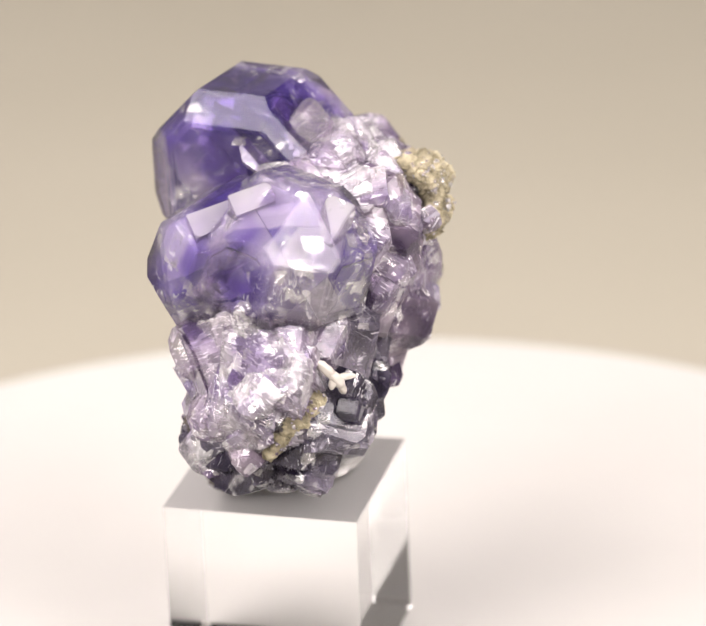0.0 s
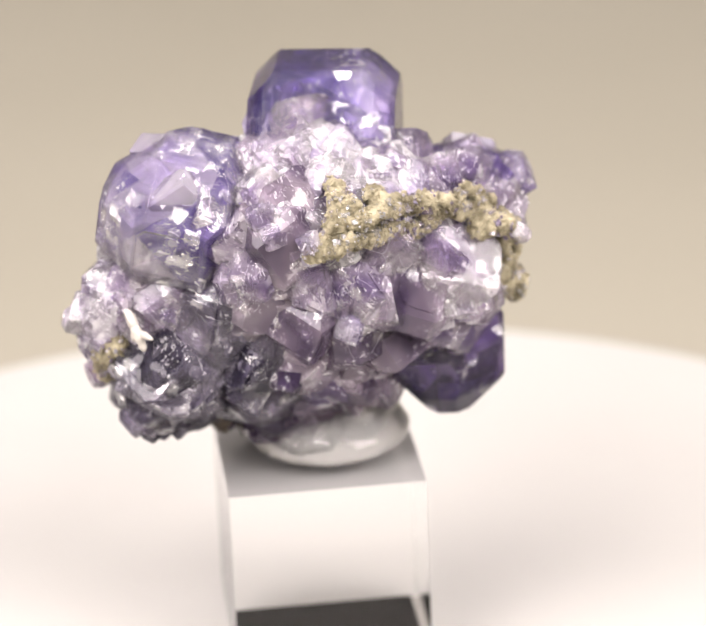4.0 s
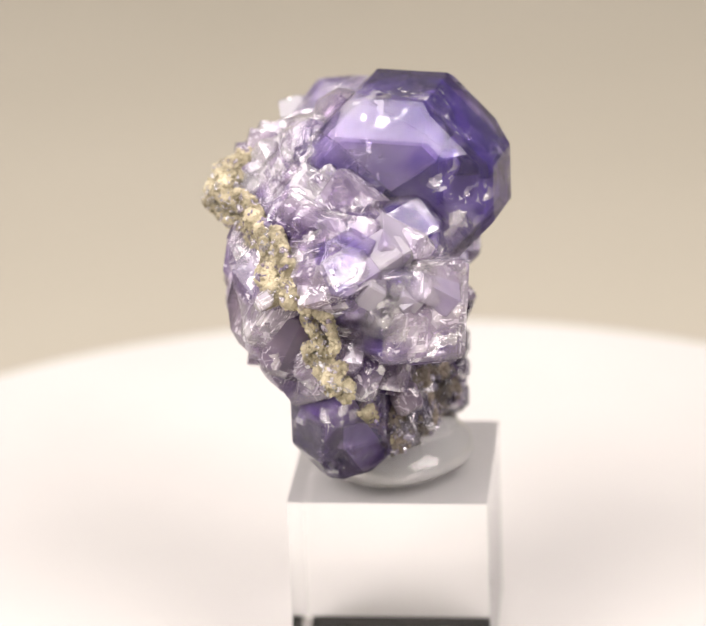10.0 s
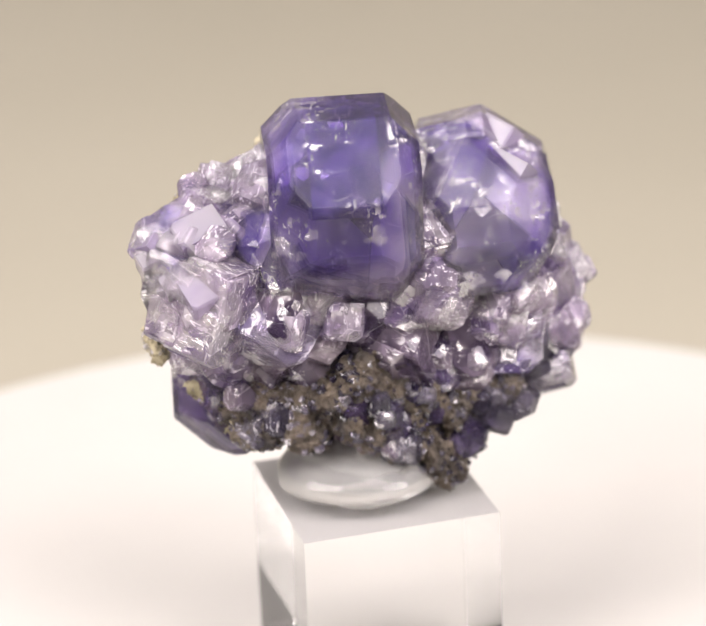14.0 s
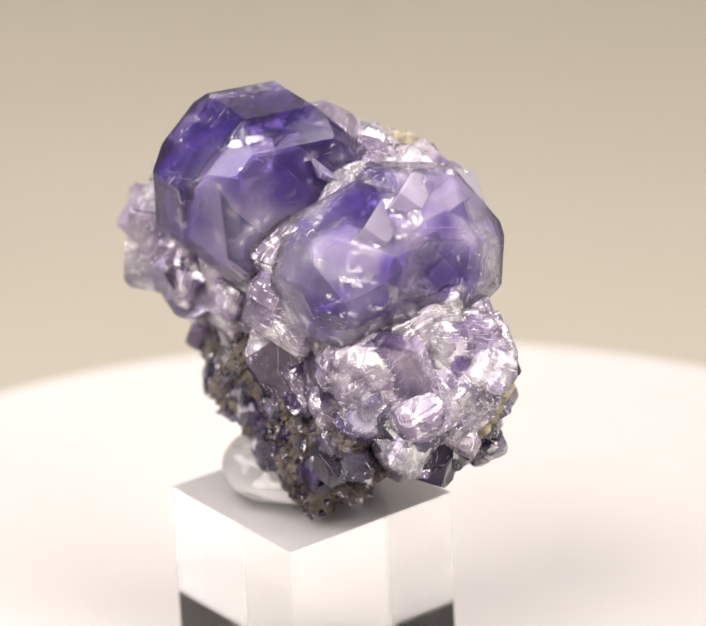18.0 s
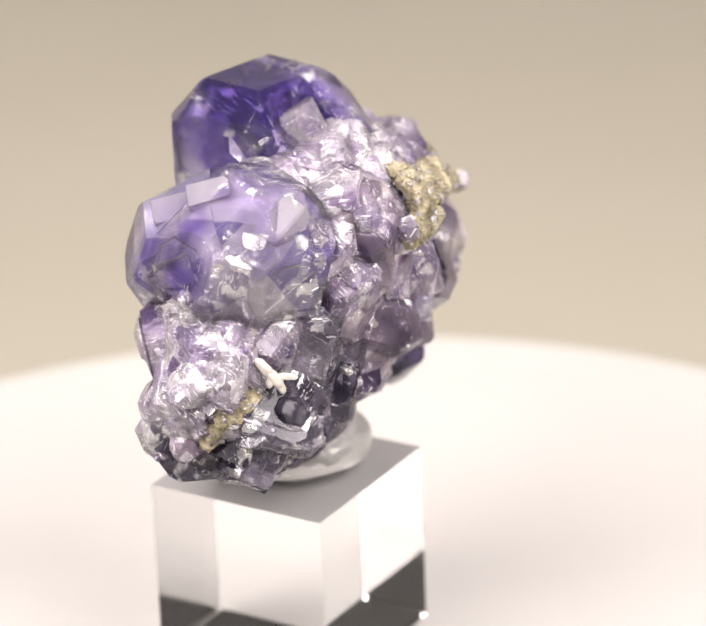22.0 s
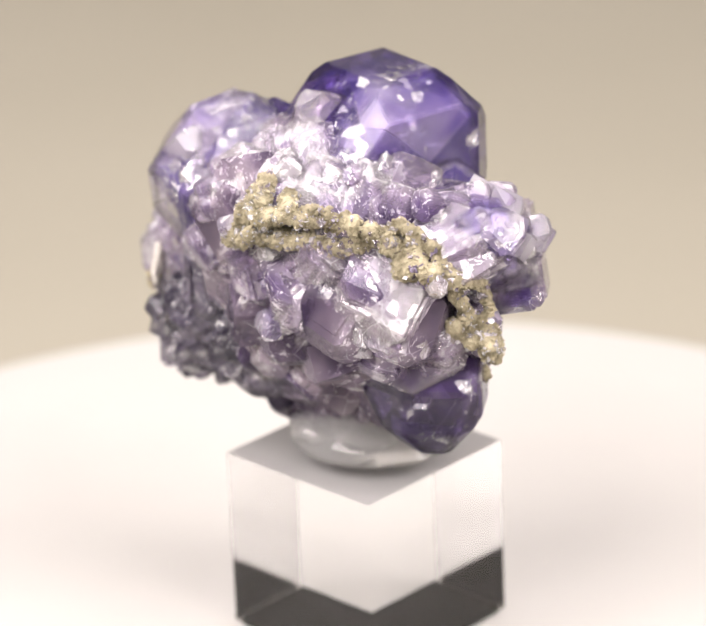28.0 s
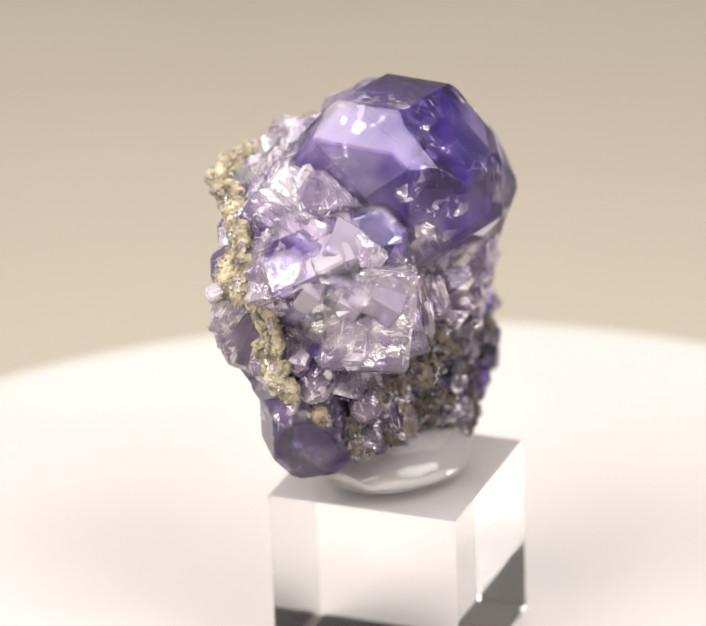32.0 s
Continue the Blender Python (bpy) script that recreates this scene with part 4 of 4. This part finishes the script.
crystal(-6.6, -4.8, 8.9, 5.3, SMOKY)
crystal(-11.6, -20.1, 35.5, 3.0, CLEAR)
crystal(-13.9, -14.8, 22.7, 4.2, LILAC)
crystal(-14.0, -5.0, 28.1, 4.3, LILAC)
crystal(4.4, -11.5, 27.8, 3.5, SMOKY)
crystal(-7.8, 10.3, 29.6, 4.7, LAVENDER)
crystal(2.2, 19.3, 33.3, 4.2, LILAC)
crystal(-5.0, -6.1, 37.5, 5.3, CLEAR)
crystal(-9.3, -19.6, 14.9, 5.8, ASHEN)
crystal(2.5, 13.5, 20.4, 4.6, LILAC)
crystal(-9.8, 7.7, 28.6, 3.7, LILAC)
crystal(-4.8, 7.8, 20.4, 4.9, SMOKY)
crystal(-7.0, -17.5, 10.9, 3.7, ASHEN)
crystal(-5.2, 11.8, 33.7, 4.8, LILAC)
crystal(-10.3, -22.8, 21.0, 5.3, CLEAR)
crystal(-14.5, -7.7, 31.4, 2.9, LILAC)
crystal(7.8, 0.1, 38.5, 3.4, CLEAR)
crystal(-1.3, -13.9, 15.6, 3.6, SMOKY)
crystal(-3.1, 9.2, 12.2, 2.4, SMOKY)
crystal(6.7, -6.4, 28.2, 3.8, LILAC)
crystal(-7.5, 9.4, 33.5, 2.5, LILAC)
crystal(1.7, 20.3, 32.9, 4.0, LILAC)
crystal(-10.5, 1.1, 24.6, 3.9, SMOKY)
crystal(-2.7, -7.3, 40.3, 4.0, LILAC)
crystal(-6.2, -8.7, 36.6, 3.0, CLEAR)
crystal(-14.0, -3.9, 30.8, 4.2, LILAC)
crystal(-4.1, -6.0, 38.0, 5.6, CLEAR)
crystal(5.5, 3.8, 21.2, 5.1, SMOKY)
crystal(-4.3, 0.3, 45.7, 3.1, LILAC)
crystal(5.5, 10.7, 36.8, 3.3, LILAC)
crystal(-5.8, -1.5, 46.1, 3.6, LILAC)
crystal(-13.4, -11.0, 16.2, 3.3, SMOKY)
crystal(5.4, 14.6, 34.1, 3.7, LILAC)
crystal(-8.7, -23.1, 19.2, 5.2, ASHEN)
crystal(-2.9, 0.0, 10.4, 3.5, SMOKY)
crystal(-1.6, 21.0, 33.4, 2.0, LILAC)
crystal(-5.8, -25.8, 29.0, 1.2, LILAC)
crystal(-7.6, -28.6, 25.5, 1.9, CLEAR)
crystal(-3.8, -26.4, 26.7, 1.4, LILAC)
crystal(-8.4, -29.7, 24.6, 1.8, LILAC)
crystal(5.9, 9.2, 40.5, 1.6, LILAC)
crystal(8.7, 10.3, 34.8, 1.5, CLEAR)
crystal(4.3, 0.9, 42.8, 1.8, CLEAR)
crystal(5.7, -6.4, 41.3, 1.1, CLEAR)
crystal(4.5, -2.9, 42.3, 1.7, CLEAR)
crystal(0.9, 4.8, 44.5, 1.0, CLEAR)
crystal(-5.9, -25.6, 28.9, 1.5, CLEAR)
crystal(-9.0, -30.3, 24.3, 1.0, LILAC)
crystal(-10.9, -26.8, 24.7, 1.8, LILAC)
crystal(-11.5, -27.1, 17.3, 1.4, LILAC)
crystal(-14.3, -24.8, 19.7, 1.9, CLEAR)
crystal(2.6, -6.7, 42.7, 1.2, CLEAR)
crystal(8.9, -1.4, 39.6, 2.0, LILAC)
crystal(1.3, -18.5, 27.0, 1.1, CLEAR)
crystal(1.4, 8.5, 41.9, 1.8, CLEAR)
crystal(1.4, 3.2, 44.3, 1.3, CLEAR)
crystal(-9.1, -28.0, 18.1, 1.5, LILAC)
crystal(-3.6, -25.9, 20.4, 1.8, ASHEN)
crystal(5.2, -6.9, 41.2, 1.2, LILAC)
crystal(5.0, -6.8, 40.7, 1.9, CLEAR)
crystal(-10.4, -27.1, 16.6, 1.5, CLEAR)
crystal(-7.4, -26.3, 17.5, 1.5, ASHEN)
crystal(3.2, 20.1, 36.9, 1.9, LILAC)
crystal(4.2, 13.1, 39.4, 1.5, CLEAR)
crystal(1.6, -11.6, 39.6, 2.0, CLEAR)
crystal(3.7, -11.4, 39.8, 1.8, CLEAR)
crystal(9.9, 1.2, 39.6, 1.9, CLEAR)
crystal(5.9, 1.9, 41.3, 1.8, LILAC)
crystal(3.2, 3.3, 42.7, 2.0, LILAC)
crystal(3.3, -2.3, 43.2, 2.0, LILAC)
crystal(-8.7, -23.9, 13.7, 1.8, ASHEN)
crystal(-9.7, -23.4, 13.3, 1.9, ASHEN)
crystal(5.0, 6.6, 41.9, 1.7, LILAC)
crystal(5.1, 6.2, 42.1, 1.3, CLEAR)
crystal(-15.3, -21.9, 17.4, 1.7, LILAC)
crystal(-15.7, -21.6, 13.5, 1.9, CLEAR)
crystal(-9.7, -30.9, 22.9, 1.5, CLEAR)
crystal(-11.8, -27.6, 22.7, 1.1, CLEAR)
crystal(11.2, 10.3, 24.3, 1.8, CLEAR)
crystal(11.1, 9.8, 22.8, 1.3, CLEAR)
crystal(10.5, -6.8, 34.5, 1.5, CLEAR)
crystal(11.3, -4.8, 34.9, 1.2, CLEAR)
crystal(6.1, 3.9, 42.3, 1.1, CLEAR)
crystal(5.8, 4.2, 41.2, 2.0, CLEAR)
crystal(-11.6, -27.4, 18.2, 1.0, CLEAR)
crystal(-8.9, -25.3, 15.2, 1.9, ASHEN)
crystal(6.9, -4.3, 41.3, 1.8, CLEAR)
crystal(6.5, -3.8, 42.0, 1.4, LILAC)
crystal(5.4, 12.5, 39.6, 2.1, CLEAR)
crystal(6.5, 10.9, 39.5, 1.5, LILAC)
crystal(8.9, -11.1, 37.1, 2.0, LILAC)
crystal(8.1, -9.9, 39.1, 1.9, CLEAR)
crystal(0.6, -23.1, 21.0, 1.4, ASHEN)
crystal(1.2, -23.8, 18.6, 1.4, ASHEN)
# flat growth steps that stand a little proud of the crystals
for at, way, spin, half in (
    ((-1.4, 23.2, 38.0), (0.19, 0.61, 0.77), 38, (2.6, 2.2)),
    ((-4.0, 22.7, 38.2), (0.19, 0.61, 0.77), 38, (1.4, 1.4)),
    ((-5.0, 24.8, 33.5), (0.19, 0.61, 0.77), 38, (2.1, 1.8)),
    ((0.4, 25.7, 36.9), (0.19, 0.61, 0.77), 38, (1.6, 1.2)),
    ((-4.3, 20.9, 39.1), (-0.55, 0.33, 0.77), 28, (3.0, 1.9)),
    ((-5.4, 23.8, 33.7), (-0.55, 0.33, 0.77), 28, (2.8, 1.5)),
    ((-9.6, 23.3, 33.6), (-0.55, 0.33, 0.77), 28, (2.6, 2.2)),
    ((-1.1, 25.8, 35.3), (-0.55, 0.33, 0.77), 28, (1.6, 1.2)),
    ((-13.4, -18.3, 41.6), (0.00, -0.64, 0.77), 20, (3.2, 1.7)),
    ((-9.0, -19.9, 44.5), (0.00, -0.64, 0.77), 20, (2.6, 1.6)),
    ((0.0, -21.1, 41.8), (0.00, -0.64, 0.77), 60, (3.0, 1.7)),
):
    way = Vector(way).normalized()
    side = Matrix.Rotation(radians(spin), 3, way) @ Vector((0, 0, 1)).cross(way).normalized()
    turned = Matrix((side, way.cross(side), way)).transposed().to_4x4()
    size = [half[0] / 1000, half[1] / 1000, 0.0016]
    bm = faceted(size, habit(size, rng, 0.08, 0.14, 0.35), 0.00006)
    part("growth_step", bm, STEP, specimen, "flat pale growth step on a crystal", Matrix.Translation((Vector(at) - way * 1.3) / 1000) @ turned)
# darker growth zones inside the largest crystals
for at, half, turn in (((-12.5, -11.5, 34.5), (3.2, 5.0, 4.6), (18, -14, 110)), ((-3.5, -21.0, 37.0), (2.2, 3.0, 2.6), (10, 12, 57))):
    h = [s / 1000 for s in half]
    part("growth_zone", faceted(h, habit(h, rng, 0.1, 0.12), 0), PHANTOM, specimen, "dark violet growth zone inside the crystal", Matrix.Translation(Vector(at) / 1000) @ pose(0, 0, 0, *turn))
# a white branching sprig on the flank, and a pale splinter on the seam's end
bm = bmesh.new()
for low, high, thick in (((-2.0, -26.4, 26.0), (-0.6, -25.9, 24.2), 0.85), ((-0.8, -26.0, 24.5), (0.4, -25.7, 22.9), 0.95), ((-0.2, -25.9, 23.9), (1.9, -24.9, 23.6), 0.6), ((0.3, -25.7, 23.2), (0.7, -25.5, 21.9), 0.65), ((-0.6, -26.1, 24.0), (-0.7, -26.2, 22.8), 0.6)):
    a, c = Vector(low), Vector(high)
    lobe = bmesh.ops.create_icosphere(bm, subdivisions=3, radius=1.0)["verts"]
    aim = (c - a).to_track_quat("Z", "Y").to_matrix()
    for v in lobe:
        k = thick * 0.72 * (1 + 0.3 * noise.noise(v.co * 1.5 + a))
        v.co = ((a + c) / 2 + aim @ Vector((v.co.x * k, v.co.y * k, v.co.z * ((c - a).length / 2 + thick * 0.6)))) / 1000
part("sprig", bm, CALCITE, specimen, "small white branching sprig", smooth=True)
crystal(11.6, 20.4, 32.3, 1.1, CLEAR, "pale splinter at the end of the rock seam")
part("core", core, CORE, specimen, "massive pale fluorite inside the cluster")
for verts, faces, mat in ROCK.values():
    bm = bmesh.new()
    me = bpy.data.meshes.new("matrix")
    me.from_pydata(verts, [], faces)
    bm.from_mesh(me)
    bpy.data.meshes.remove(me)
    tagged(part("matrix", bm, mat, specimen, mat.name.replace("_", " ") + " between the crystals"), kind="stuff")

# silvery fractures just under the crystals' faces
verts, faces = [], []
for x, y, z, r in FLAWED:
    for _ in range(rng.randint(3, 6) if r < 5 else 9):
        way = Vector([rng.gauss(0, 1) for _ in range(3)]).normalized()
        at = Vector((x, y, z)) + way * r * rng.uniform(0.2, 0.85)
        turn = Euler([rng.uniform(0, 6.3) for _ in range(3)]).to_matrix()
        size = r * rng.uniform(0.12, 0.4)
        base = len(verts)
        n = rng.randint(3, 5)
        for i in range(n):
            a = 6.283 * (i + rng.uniform(-0.3, 0.3)) / n
            verts.append((at + turn @ Vector((math.cos(a) * size, math.sin(a) * size * rng.uniform(0.4, 1), 0.06 * size * rng.uniform(-1, 1)))) / 1000)
        faces.append(list(range(base, base + n)))
bm = bmesh.new()
me = bpy.data.meshes.new("fracture_veil")
me.from_pydata(verts, [], faces)
bm.from_mesh(me)
bpy.data.meshes.remove(me)
tagged(part("fracture_veil", bm, FRACTURE, specimen, "silvery fracture veils inside the crystals"), kind="stuff")


def motions():
    rows = [(t, 360.0 * t / PERIOD) for t in range(33)]
    for thing in (turntable, block):
        walk(thing, [(t, pose(0, 0, 0, 0, 0, -a)) for t, a in rows])
    for thing in (putty, specimen):
        walk(thing, [(t, pose(0, 0, TOP, 0, 0, -a)) for t, a in rows])


motions()
